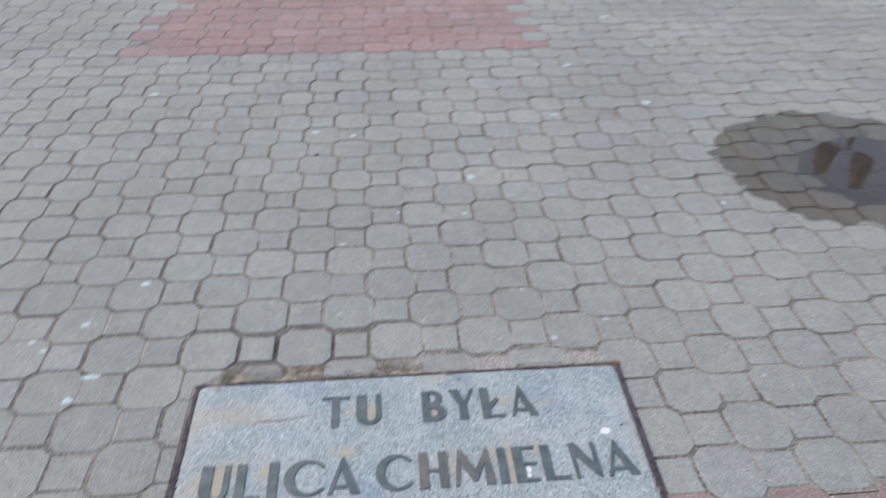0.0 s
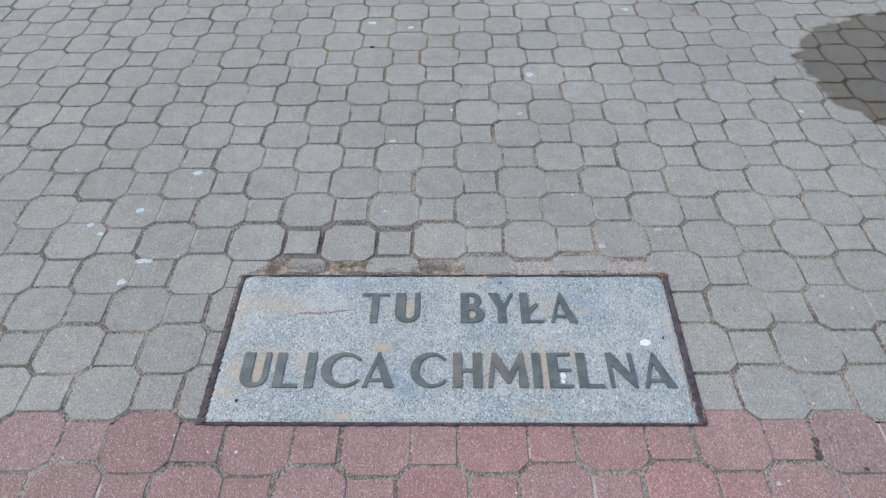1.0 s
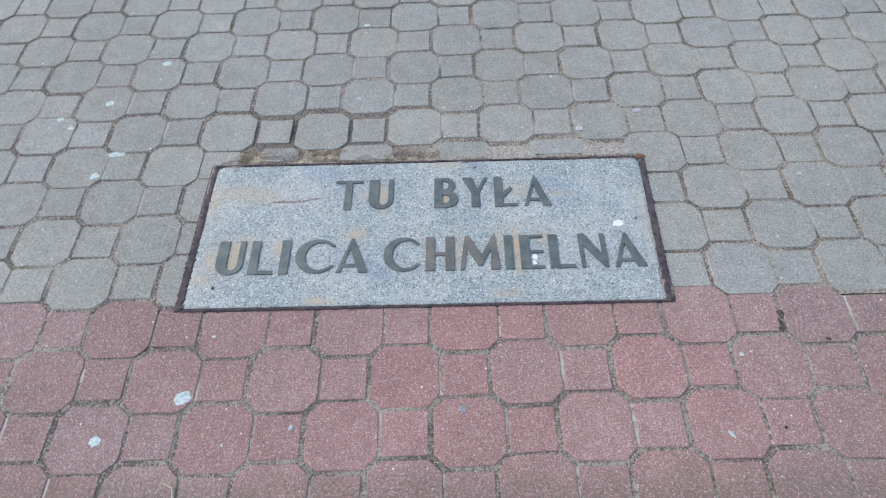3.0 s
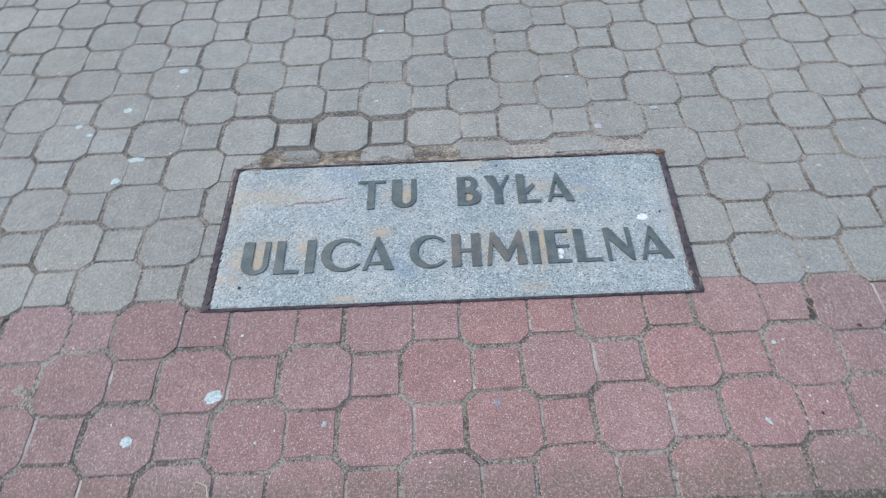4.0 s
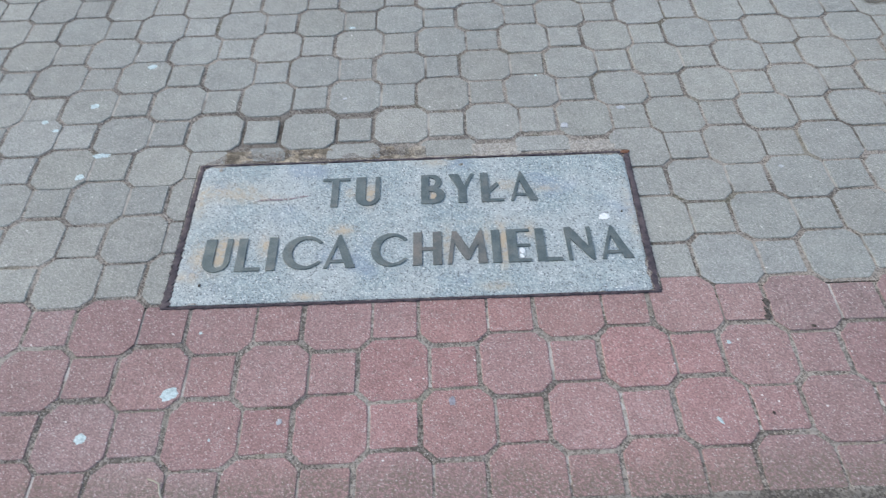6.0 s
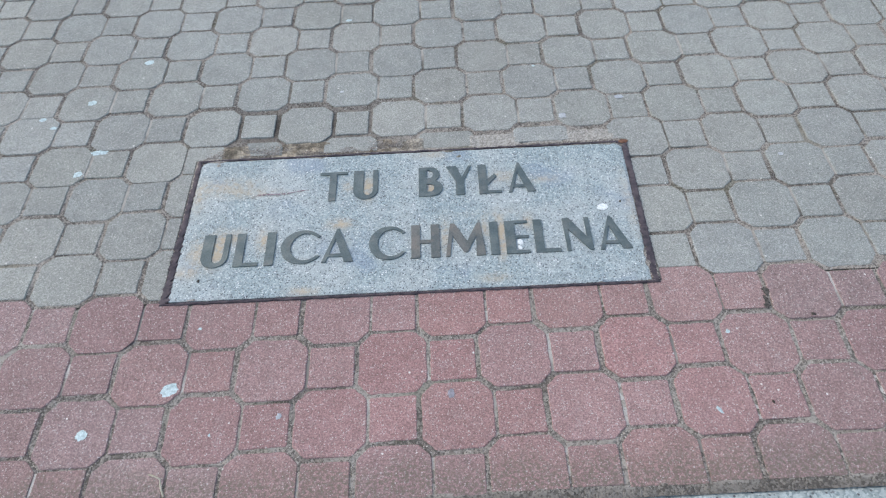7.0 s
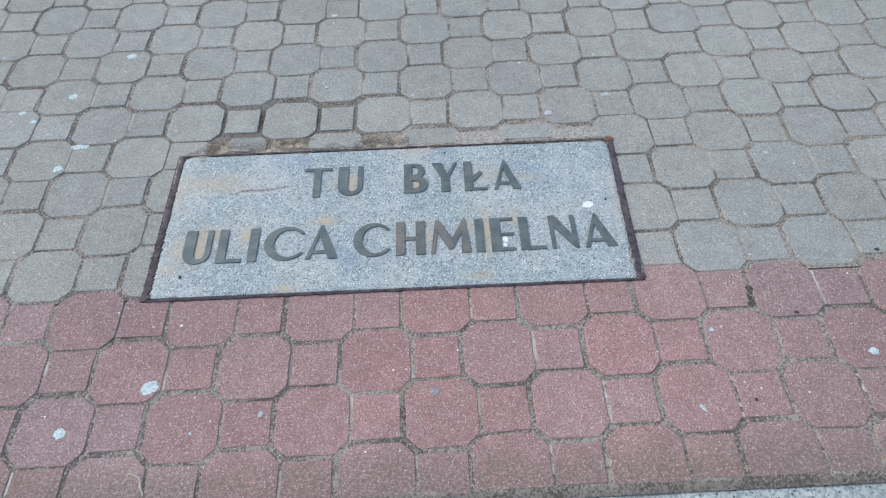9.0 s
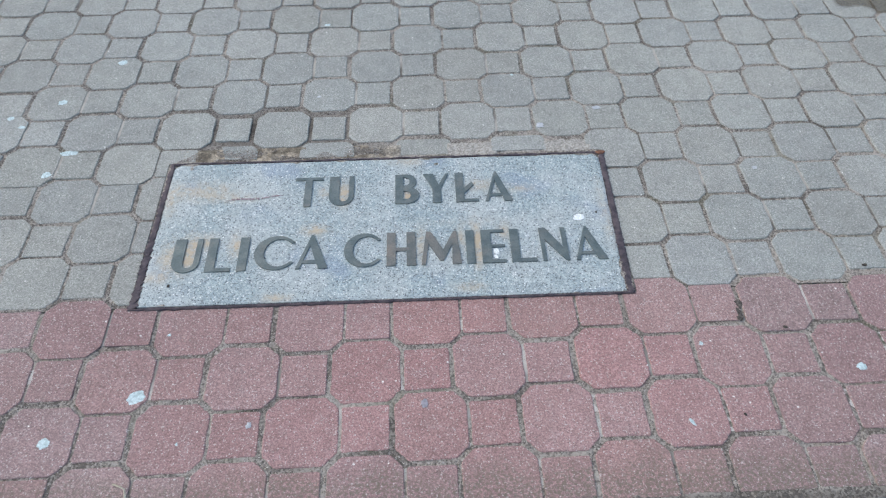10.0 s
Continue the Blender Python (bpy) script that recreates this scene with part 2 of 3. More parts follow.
def plaque_material():
    s = Shader("grey_blue_terrazzo")
    d, c = s.voronoi(330.0)
    stone = s.mix(s.ramp(c, 0.1, 0.9), (0.212, 0.282, 0.300), (0.378, 0.448, 0.448))
    big = s.noise(7.0, 4.0)
    stone = s.mix(s.ramp(big, 0.38, 0.62), stone, s.mix(0.75, stone, (0.40, 0.445, 0.44)))
    stone = s.hsv(stone, 0.5, 1.0, s.ramp(s.noise(45.0, 3.0, 0.6), 0.3, 0.7, 0.91, 1.08))
    shaken = s.warped(330.0, 0.0055)
    d2, c2 = s.voronoi(290.0, vec=shaken)
    stone = s.mix(s.math('MULTIPLY', s.ramp(c2, 0.58, 0.66), s.ramp(d2, 0.50, 0.30)), stone, (0.080, 0.093, 0.104))
    stone = s.mix(s.math('MULTIPLY', s.ramp(s.noise(6.0, 3.0), 0.54, 0.68), 0.4), stone, (0.20, 0.28, 0.38))
    stone = s.hsv(stone, 0.5, 1.0, s.ramp(s.noise(420.0, 2.0, 0.7), 0.3, 0.7, 0.76, 1.24))
    d4, c4 = s.voronoi(210.0, vec=shaken)
    stone = s.mix(s.math('MULTIPLY', s.ramp(c4, 0.57, 0.72), s.ramp(d4, 0.44, 0.18)), stone, (0.70, 0.74, 0.72))
    # tan weather stains
    total = None
    for x, y, rx, ry, k in ((0.075, 0.465, 0.07, 0.022, 0.8), (0.13, 0.437, 0.08, 0.013, 0.6), (0.012, 0.43, 0.016, 0.05, 0.7), (0.035, 0.275, 0.02, 0.045, 0.9),
                            (0.078, 0.285, 0.016, 0.04, 1.8), (0.110, 0.315, 0.02, 0.02, 0.9), (0.172, 0.300, 0.014, 0.03, 1.1), (0.333, 0.337, 0.026, 0.014, 1.1),
                            (0.389, 0.435, 0.014, 0.03, 1.5), (0.345, 0.445, 0.012, 0.02, 0.7), (0.672, 0.280, 0.009, 0.05, 2.2), (0.640, 0.300, 0.012, 0.03, 0.8),
                            (0.690, 0.452, 0.03, 0.02, 0.7), (0.730, 0.315, 0.014, 0.02, 0.8), (0.780, 0.440, 0.03, 0.012, 0.6), (0.556, 0.29, 0.012, 0.04, 0.8),
                            (0.27, 0.165, 0.03, 0.010, 0.9), (0.65, 0.175, 0.03, 0.012, 0.7), (0.02, 0.225, 0.03, 0.012, 0.7), (0.53, 0.535, 0.04, 0.015, 0.7), (0.529, 0.428, 0.010, 0.012, 1.8), (0.665, 0.345, 0.10, 0.012, 0.22), (0.955, 0.35, 0.012, 0.10, 0.5)):
        v = s.math('MULTIPLY', s.spot(x, y, rx, ry), k)
        total = v if total is None else s.math('ADD', total, v)
    stain = s.math('MULTIPLY', total, s.ramp(s.noise(70.0, 4.0, 0.65), 0.30, 0.65, 0.15, 1.0), clamp=True)
    col = s.mix(s.math('MULTIPLY', stain, 0.85), stone, (0.48, 0.385, 0.265))
    return s.finish(col, 0.62, [(s.noise(420.0, 3.0, 0.7), 0.0008)], 0.4)


def simple(name, a, b, scale, rough, bump=0.0008, spec=0.4, metal=0.0, fine=300.0):
    s = Shader(name)
    col = s.mix(s.ramp(s.noise(scale, 4.0, 0.6), 0.35, 0.65), a, b)
    col = s.hsv(col, 0.5, 1.0, s.ramp(s.noise(fine, 3.0, 0.7), 0.3, 0.7, 0.85, 1.15))
    return s.finish(col, rough, [(s.noise(fine, 3.0, 0.7), bump)], spec, metal)


def granite_material():
    s = Shader("pale_granite")
    d, c = s.voronoi(230.0)
    col = s.mix(s.ramp(c, 0.1, 0.9), (0.20, 0.255, 0.255), (0.43, 0.485, 0.475))
    d2, c2 = s.voronoi(170.0)
    col = s.mix(s.math('MULTIPLY', s.ramp(c2, 0.72, 0.80), s.ramp(d2, 0.5, 0.3)), col, (0.09, 0.09, 0.095))
    col = s.hsv(col, 0.5, 1.0, s.ramp(s.noise(6.0, 4.0), 0.3, 0.7, 0.85, 1.1))
    return s.finish(col, 0.8, [(s.noise(160.0, 4.0), 0.0025)], 0.35)


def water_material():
    s = Shader("sky_tinted_water")
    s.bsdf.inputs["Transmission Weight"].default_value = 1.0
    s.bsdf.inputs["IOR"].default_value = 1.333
    # the blue of the mirrored sky is put into the water's colour
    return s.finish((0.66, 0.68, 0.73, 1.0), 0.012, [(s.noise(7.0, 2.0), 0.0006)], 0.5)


M_SAND, M_MORTAR, M_PLAQUE = sand_material(), mortar_material(), plaque_material()
M_GROOVE_GREY = groove_material("dull_groove_sand", (0.13, 0.122, 0.108), (0.40, 0.38, 0.34))
M_GROOVE_RED = groove_material("pale_groove_sand", (0.22, 0.21, 0.19), (0.52, 0.50, 0.46))
M_FRAME = simple("rusted_dark_steel", (0.040, 0.033, 0.043), (0.098, 0.078, 0.085), 60.0, 0.75, 0.0015)


def letter_material(name, a, b, brown):
    """Patinated metal with brown bloom and fine scratches."""
    s = Shader(name)
    col = s.mix(s.ramp(s.noise(30.0, 4.0, 0.6), 0.35, 0.65), a, b)
    bloom = s.math('MULTIPLY', s.ramp(s.noise(24.0, 4.0, 0.65), 0.50, 0.68), brown)
    col = s.mix(bloom, col, (0.250, 0.212, 0.175))
    col = s.hsv(col, 0.5, 1.0, s.ramp(s.noise(300.0, 3.0, 0.7), 0.3, 0.7, 0.82, 1.18))
    return s.finish(col, s.ramp(s.noise(90.0, 3.0), 0.3, 0.7, 0.42, 0.60), [(s.noise(300.0, 3.0, 0.7), 0.0004)], 0.5, 0.25)


M_LETTER = letter_material("dark_green_grey_metal", (0.080, 0.113, 0.116), (0.135, 0.165, 0.160), 0.22)
M_LETTER_WORN = letter_material("worn_brown_grey_metal", (0.102, 0.119, 0.114), (0.165, 0.165, 0.150), 0.55)
M_GUM = simple("white_gum", (0.35, 0.46, 0.47), (0.53, 0.65, 0.655), 220.0, 0.6, 0.0006)
M_GUM_FRESH = simple("fresh_white_gum", (0.66, 0.72, 0.72), (0.80, 0.83, 0.82), 200.0, 0.5, 0.0005)
M_GUM_OLD = simple("grey_gum", (0.34, 0.37, 0.40), (0.50, 0.52, 0.53), 90.0, 0.7, 0.0006)
M_GUM_WORN = simple("bluish_worn_gum", (0.20, 0.20, 0.23), (0.32, 0.31, 0.34), 90.0, 0.7, 0.0006)


def grit_material():
    s = Shader("joint_grit")
    r = s.tree.nodes.new("ShaderNodeNewGeometry").outputs["Random Per Island"]
    col = s.mix(s.ramp(r, 0.0, 0.9), (0.145, 0.127, 0.111), (0.37, 0.328, 0.287))
    col = s.mix(s.ramp(r, 0.94, 0.95), col, (0.62, 0.60, 0.55))
    col = s.mix(s.math('MULTIPLY', s.ramp(s.noise(7.0, 3.0), 0.56, 0.66), 0.18), col, (0.105, 0.120, 0.060))
    return s.finish(col, 0.95, (), 0.2)


M_GRIT = grit_material()
M_DARK = simple("dark_dirt", (0.03, 0.03, 0.028), (0.07, 0.06, 0.05), 90.0, 0.9)
M_RUST = simple("crusted_rust", (0.13, 0.060, 0.040), (0.24, 0.12, 0.075), 180.0, 0.9, 0.002)
M_SOIL = simple("dark_soil", (0.045, 0.040, 0.036), (0.13, 0.115, 0.10), 160.0, 0.95, 0.003)
M_STRAW = simple("dry_straw", (0.40, 0.36, 0.28), (0.52, 0.48, 0.39), 60.0, 0.8)
M_PEBBLE = simple("pale_pebble", (0.30, 0.35, 0.33), (0.42, 0.46, 0.44), 120.0, 0.8)
M_BLUE = simple("dull_blue_plastic", (0.09, 0.16, 0.26), (0.16, 0.24, 0.34), 120.0, 0.5)
M_REDMARK = simple("dull_red_paint", (0.20, 0.125, 0.145), (0.30, 0.25, 0.265), 60.0, 0.7)
M_ASPHALT = simple("asphalt", (0.045, 0.045, 0.046), (0.065, 0.064, 0.062), 3.0, 0.9, 0.004, 0.3, 0.0, 120.0)
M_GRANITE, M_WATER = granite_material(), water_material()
M_LAMP = simple("brown_lamp_enamel", (0.040, 0.024, 0.012), (0.06, 0.038, 0.018), 8.0, 0.4)
M_LAMP_DARK = simple("black_lamp_metal", (0.012, 0.011, 0.010), (0.02, 0.018, 0.016), 8.0, 0.5)


# ---- mesh helpers ----
def mesh_of(name, verts, faces, mats, slots=None, smooth=False):
    me = bpy.data.meshes.new(name)
    me.from_pydata(verts, [], faces)
    for m in mats:
        me.materials.append(m)
    if slots:
        me.polygons.foreach_set("material_index", slots)
    if smooth:
        me.polygons.foreach_set("use_smooth", [True] * len(faces))
    me.update()
    return me


def part(name, bm, material, parent, label=""):
    me = bpy.data.meshes.new(name)
    bm.to_mesh(me)
    bm.free()
    me.materials.append(material)
    ob = new(name, me)
    ob.parent = parent
    return tagged(ob, label)


def dip(x, y):
    """How far the paving has sunk under the puddle."""
    d = ((x - WATER[0]) / 0.40) ** 2 + ((y - WATER[1]) / 0.275) ** 2
    return -0.006 * math.exp(-1.1 * d * d)


# ---- camera-side ground: road, kerb ----
def ground():
    v, f, k = [], [], 0
    for a in (-3000, -60, -4.0, 6.0, 60, 3000):
        for b in (-3000, -60, -0.45, 6.4, 60, 3000):
            v.append((a, b, -0.13))
    for i in range(5):
        for j in range(5):
            f.append((i * 6 + j, i * 6 + 6 + j, i * 6 + 7 + j, i * 6 + 1 + j))
    tagged(new("ground", mesh_of("ground", v, f, [M_ASPHALT])), "dark grey asphalt ground reaching away from the pavement", "ground", kind="structure")


def kerbs():
    rnd = random.Random(4)
    x = 0.45 - 5 * 0.992
    while x < X1:
        length = 0.98
        bm = bmesh.new()
        bmesh.ops.create_grid(bm, x_segments=24, y_segments=6, size=0.5)
        for vert in bm.verts:
            u, w = vert.co.x, vert.co.y
            vert.co = (x + (u + 0.5) * length, -0.3435 + w * 0.155, 0.0)
        edge = [e for e in bm.edges if e.is_boundary]
        out = bmesh.ops.extrude_edge_only(bm, edges=edge)
        for g in out["geom"]:
            if isinstance(g, bmesh.types.BMVert):
                g.co.z = -0.17
        for vert in bm.verts:
            if vert.co.z > -0.1:
                n = noise.noise(vert.co * 9)
                side = min(abs(vert.co.y + 0.266), abs(vert.co.y + 0.421))
                vert.co.z += 0.002 * n - (0.006 if side < 0.005 else 0.0)
                vert.co.y += 0.003 * noise.noise(vert.co * 5 + Vector((3, 1, 7)))
        bm.normal_update()
        me = bpy.data.meshes.new("kerbstone")
        bm.to_mesh(me)
        bm.free()
        me.materials.append(M_GRANITE)
        ob = tagged(new("kerbstone", me), "pale rough granite kerbstone along the red paving", "kerbstone", "kerbstones along the pavement")
        x += length + 0.012


# ---- paving ----
def rounded(poly, r, cuts=0, rnd=None):
    """Rounds each corner of a convex outline; with cuts, the sides get that many uneven points."""
    out, n = [], len(poly)
    for k in range(n):
        p, a, b = Vector(poly[k]), Vector(poly[k - 1]), Vector(poly[(k + 1) % n])
        first, last = p + (a - p).normalized() * r, p + (b - p).normalized() * r
        out += [first, (first + last + p * 1.4) / 3.4, last]
        for c in range(cuts):
            q = last.lerp(b, (c + 1) / (cuts + 1.6))
            side = Vector((b.y - p.y, p.x - b.x)).normalized()
            out.append(q + side * rnd.uniform(-0.0015, 0.0006))
    return [tuple(q) for q in out]


def block(poly, z, depth, bevel, verts, faces, slots):
    """A prism with a bevelled upper edge."""
    base, n = len(verts), len(poly)
    c = sum((Vector(p) for p in poly), Vector((0, 0))) / n
    if bevel:
        verts += [(*(Vector(p) + (c - Vector(p)).normalized() * bevel), z) for p in poly]
        verts += [(*(Vector(p) + (c - Vector(p)).normalized() * bevel * 0.3), z - bevel * 0.35) for p in poly]
    else:
        verts += [(p[0], p[1], z) for p in poly]
    verts += [(p[0], p[1], z - (bevel or 0.001)) for p in poly]
    verts += [(p[0], p[1], z - depth) for p in poly]
    rings = 4 if bevel else 3
    faces.append(tuple(range(base, base + n)))
    slots.append(0)
    for r in range(rings - 1):
        for k in range(n):
            a, b = base + r * n + k, base + r * n + (k + 1) % n
            faces.append((a, a + n, b + n, b))
            slots.append(0)


def octagon(h, c, rnd):
    j = lambda: rnd.uniform(-0.0008, 0.0008)
    pts = [(h - c, -h), (h, -h + c), (h, h - c), (h - c, h), (-h + c, h), (-h, h - c), (-h, -h + c), (-h + c, -h)]
    return [(x + j(), y + j()) for x, y in pts]


def unit_polys(rnd, cuts=0):
    h, t = OCT / 2, TAIL / 2
    o = rounded(octagon(h, CHAMFER, rnd), 0.0050, cuts, rnd)
    x0 = h + GROOVE
    j = lambda: rnd.uniform(-0.0008, 0.0008)
    q = rounded([(x0, -t + j()), (x0 + TAIL + j(), -t + j()), (x0 + TAIL + j(), t + j()), (x0, t + j())], 0.0045, cuts, rnd)
    return o, q, x0


def unit_data(rnd, cuts=0, washed=False):
    """One paving unit: an octagon with a square tail behind a shallow sanded groove; washed: the groove is open and the tail smaller."""
    v, f, s = [], [], []
    o, q, x0 = unit_polys(rnd, cuts)
    if washed:
        q = [(a * 0.95 + 0.0075, b * 0.97) for a, b in q]
    block(o, 0.0, 0.016, 0.0022, v, f, s)
    block(q, 0.0, 0.016, 0.0019, v, f, s)
    if washed:
        return v, f, s
    b = len(v)
    t = TAIL / 2 - 0.002
    z = -rnd.uniform(0.0012, 0.0026)
    v += [(x0 - GROOVE - 0.002, -t, z), (x0 + 0.002, -t, z), (x0 + 0.002, t, z), (x0 - GROOVE - 0.002, t, z)]
    f.append((b, b + 1, b + 2, b + 3))
    s.append(1)
    return v, f, s


def half_plane(poly, nx, ny, d):
    """The part of a convex outline where nx*x + ny*y >= d."""
    out, n = [], len(poly)
    for k in range(n):
        a, b = poly[k], poly[(k + 1) % n]
        da, db = nx * a[0] + ny * a[1] - d, nx * b[0] + ny * b[1] - d
        if da >= 0:
            out.append(a)
        if da * db < 0:
            w = da / (da - db)
            out.append((a[0] + (b[0] - a[0]) * w, a[1] + (b[1] - a[1]) * w))
    return out


def area(poly):
    return 0.5 * abs(sum(poly[k - 1][0] * poly[k][1] - poly[k][0] * poly[k - 1][1] for k in range(len(poly)))) if len(poly) > 2 else 0.0


def outside_plaque(poly, top):
    """What is left of an outline beside the plaque, in convex pieces."""
    pieces = [half_plane(poly, 0, 1, top), half_plane(poly, 0, -1, -PB)]
    mid = half_plane(half_plane(poly, 0, 1, PB), 0, -1, -top)
    if len(mid) > 2:
        pieces += [half_plane(mid, -1, 0, -PL), half_plane(mid, 1, -0.0394, 0.9625)]
    return [p for p in pieces if area(p) > 0.00002]


def drift(x, j):
    """How far a hand-laid row strays from its line."""
    if j <= 1:
        return -0.0052 * math.cos(2 * math.pi * (x - 0.2) / 1.35)
    if j in (5, 6):
        return -0.0115 * math.exp(-((x - 0.20) / 0.26) ** 2)
    return 0.0015 * math.sin(x * 4.1 + j)


def slip(x, j):
    """How far the rows behind the plaque have moved along it."""
    return 0.0065 * math.exp(-((x - 0.35) / 0.5) ** 2) if j in (5, 6) else 0.0


def colour_of(i, j):
    if j <= 1:
        return "band"
    if j >= 24 and (-6 if j < 29 else -5) <= i <= 10:
        return "field"
    return "grey" if j < 21 else "grey_far"


def bed(name, x0, x1, y0, y1, cell, label):
    """The sand that the units lie in, uneven in the joints."""
    xs = np.concatenate([np.arange(x0, x1, 0.04), np.arange(max(x0, -0.7), min(x1, 1.8), cell), [x1]])
    ys = np.concatenate([np.arange(y0, y1, 0.03), np.arange(max(y0, -0.3), min(y1, 1.15), cell), [y1]])
    xs, ys = np.unique(xs.round(4)), np.unique(ys.round(4))
    nx, ny = len(xs) - 1, len(ys) - 1
    v, f = [], []
    for y in ys:
        for x in xs:
            n = noise.noise(Vector((x * 14, y * 14, 3))) + 0.8 * noise.noise(Vector((x * 60, y * 60, 9)))
            out = min(max((y - 0.7) / 0.5, 0.0), 1.0)
            z = min(-0.0019 + 0.0021 * n, -0.0013 - 0.0004 * out) + dip(x, y)
            if y < -0.248:
                z = -0.0012 + 0.0022 * n
            z -= 0.0035 * math.exp(-((x - 0.21) / 0.22) ** 2 - ((y - 0.664) / 0.072) ** 2)
            if PL + 0.002 < x < PR - 0.002 and PB + 0.002 < y < PT + 0.004:
                z = min(0.0008 + 0.0030 * n, 0.0036)
            if 0.02 < x < 0.94 and 0.175 < y < 0.52:
                z = -0.03
            v.append((x, y, z))
    for b in range(ny):
        for a in range(nx):
            k = b * (nx + 1) + a
            f.append((k, k + 1, k + nx + 2, k + nx + 1))
    ob = new(name, mesh_of(name, v, f, [M_SAND], smooth=True))
    return tagged(ob, label, "pavement", kind="structure")


def paving():
    rnd = random.Random(11)
    grey = bed("pavement_grey", X0, X1, 0.156, 2.30, 0.004, "grey concrete paving of octagons and squares with sandy joints")
    grey_far = bed("pavement_grey_far", X0, X1, 2.303, 6.4, 0.02, "grey concrete paving of octagons round the faded red patch")
    band = bed("pavement_red", X0, X1, -0.272, 0.153, 0.004, "worn red concrete paving band with mossy sandy joints")
    far = bed("pavement_red_far", -0.72, 1.30, 2.65, 6.4, 0.02, "faded red concrete paving patch in the grey paving")
    far.location.z = 0.0006
    parents = {"grey": grey, "grey_far": grey_far, "band": band, "field": far}
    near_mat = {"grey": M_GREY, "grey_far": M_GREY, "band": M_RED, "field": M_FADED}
    far_mat = {"grey": M_GREY_FAR, "grey_far": M_GREY_FAR, "band": M_RED_FAR, "field": M_FADED_FAR}
    groove_mat = {"grey": M_GROOVE_GREY, "grey_far": M_GROOVE_GREY, "band": M_GROOVE_RED, "field": M_GROOVE_GREY}
    shared = {}
    for kind in parents:
        shared[kind] = []
        for k in range(11):
            v, f, s = unit_data(rnd, 4)
            shared[kind].append(mesh_of("paver", v, f, [near_mat[kind], groove_mat[kind]], s))
    v, f, s = unit_data(rnd, 4, True)
    washed_out = mesh_of("paver", v, f, [M_GREY], s)
    data = [unit_data(rnd) for k in range(11)]
    rest = {k: ([], [], []) for k in parents}
    count = {k: 0 for k in parents}
    for j in range(-2, 57):
        row_shift = rnd.uniform(-0.0012, 0.0012)
        for i in range(int(X0 / P), int(X1 / P)):
            if (i + j) % 2:
                continue
            kind = colour_of(i, j)
            x, y = i * P + slip(i * P, j) + row_shift + rnd.uniform(-0.0013, 0.0013), j * P + drift(i * P, j) + rnd.uniform(-0.0013, 0.0013)
            turn = radians(rnd.gauss(0, 0.45))
            z = max(rnd.gauss(0, 0.0006), -0.0006) + dip(x, y)
            slope = ((dip(x + 0.05, y) - dip(x - 0.05, y)) / 0.1, (dip(x, y + 0.05) - dip(x, y - 0.05)) / 0.1)
            m = Matrix.LocRotScale((x, y, z), Euler((rnd.gauss(0, 0.004) + slope[1], rnd.gauss(0, 0.004) - slope[0], turn)), None)
            pick = rnd.randrange(11)
            touches = x + 0.17 > PL and x - 0.07 < PR and y + 0.07 > PB and y - 0.07 < PT + 0.012
            if touches or j == -2:
                o, q, x0 = unit_polys(rnd)
                shift = lambda poly: [(a + x, b + y) for a, b in poly]
                # along the far side of the plaque the squares are lost and the octagons broken
                top_row = j == 5 and -0.04 < x < 0.94
                groove = shift([(x0 - GROOVE - 0.002, -0.04), (x0 + 0.002, -0.04), (x0 + 0.002, 0.04), (x0 - GROOVE - 0.002, 0.04)])
                v, f, s = [], [], []
                for p in ([shift(o)] if top_row else [shift(o), shift(q), groove]):
                    if j == -2:
                        pieces = [half_plane(p, 0, 1, Y0 + rnd.uniform(-0.003, 0.003))]
                    else:
                        pieces = outside_plaque(p, PT + (rnd.uniform(0.003, 0.010) if top_row else 0.002))
                    if top_row and i == 1:
                        pieces = [half_plane(half_plane(p, 1, 0.3, 0.278), 0, 1, PT + 0.010) for p in pieces]
                    if top_row:
                        pieces = [half_plane(p, 0, -1, -(0.612 + rnd.uniform(-0.004, 0.006))) for p in pieces]
                    for q2 in pieces:
                        if area(q2) > (0.00002 if p is groove else 0.00012):
                            first = len(s)
                            block(q2, z - 0.002 if p is groove else z + 0.0002, 0.012, 0.0018 if len(pieces) == 1 and p is not groove else 0.0, v, f, s)
                            if p is groove:
                                s[first:] = [1] * (len(s) - first)
                if f:
                    ob = new("paver", mesh_of("paver", v, f, [near_mat[kind], groove_mat[kind]], s))
                    ob.parent = parents[kind]
                    count[kind] += 1
                continue
            wedge = -0.62 - 0.33 * y < x < 1.72 + 0.50 * y
            near = {"grey": wedge, "grey_far": wedge, "band": -1.2 < x < 2.2, "field": y < 4.2}[kind]
            if near and count[kind] < 300:
                ob = new("paver", washed_out if j == 6 and i in (0, 2) else shared[kind][pick])
                ob.parent, ob.matrix_basis = parents[kind], m
                count[kind] += 1
            else:
                v, f, s = rest[kind]
                base = len(v)
                dv, df, ds = data[pick]
                v += [tuple(m @ Vector(p)) for p in dv]
                f += [tuple(a + base for a in face) for face in df]
                s += ds
    for kind, (v, f, s) in rest.items():
        ob = new("paver_field", mesh_of("paver_field", v, f, [far_mat[kind], groove_mat[kind]], s))
        ob.parent = parents[kind]
        tagged(ob, kind="stuff")


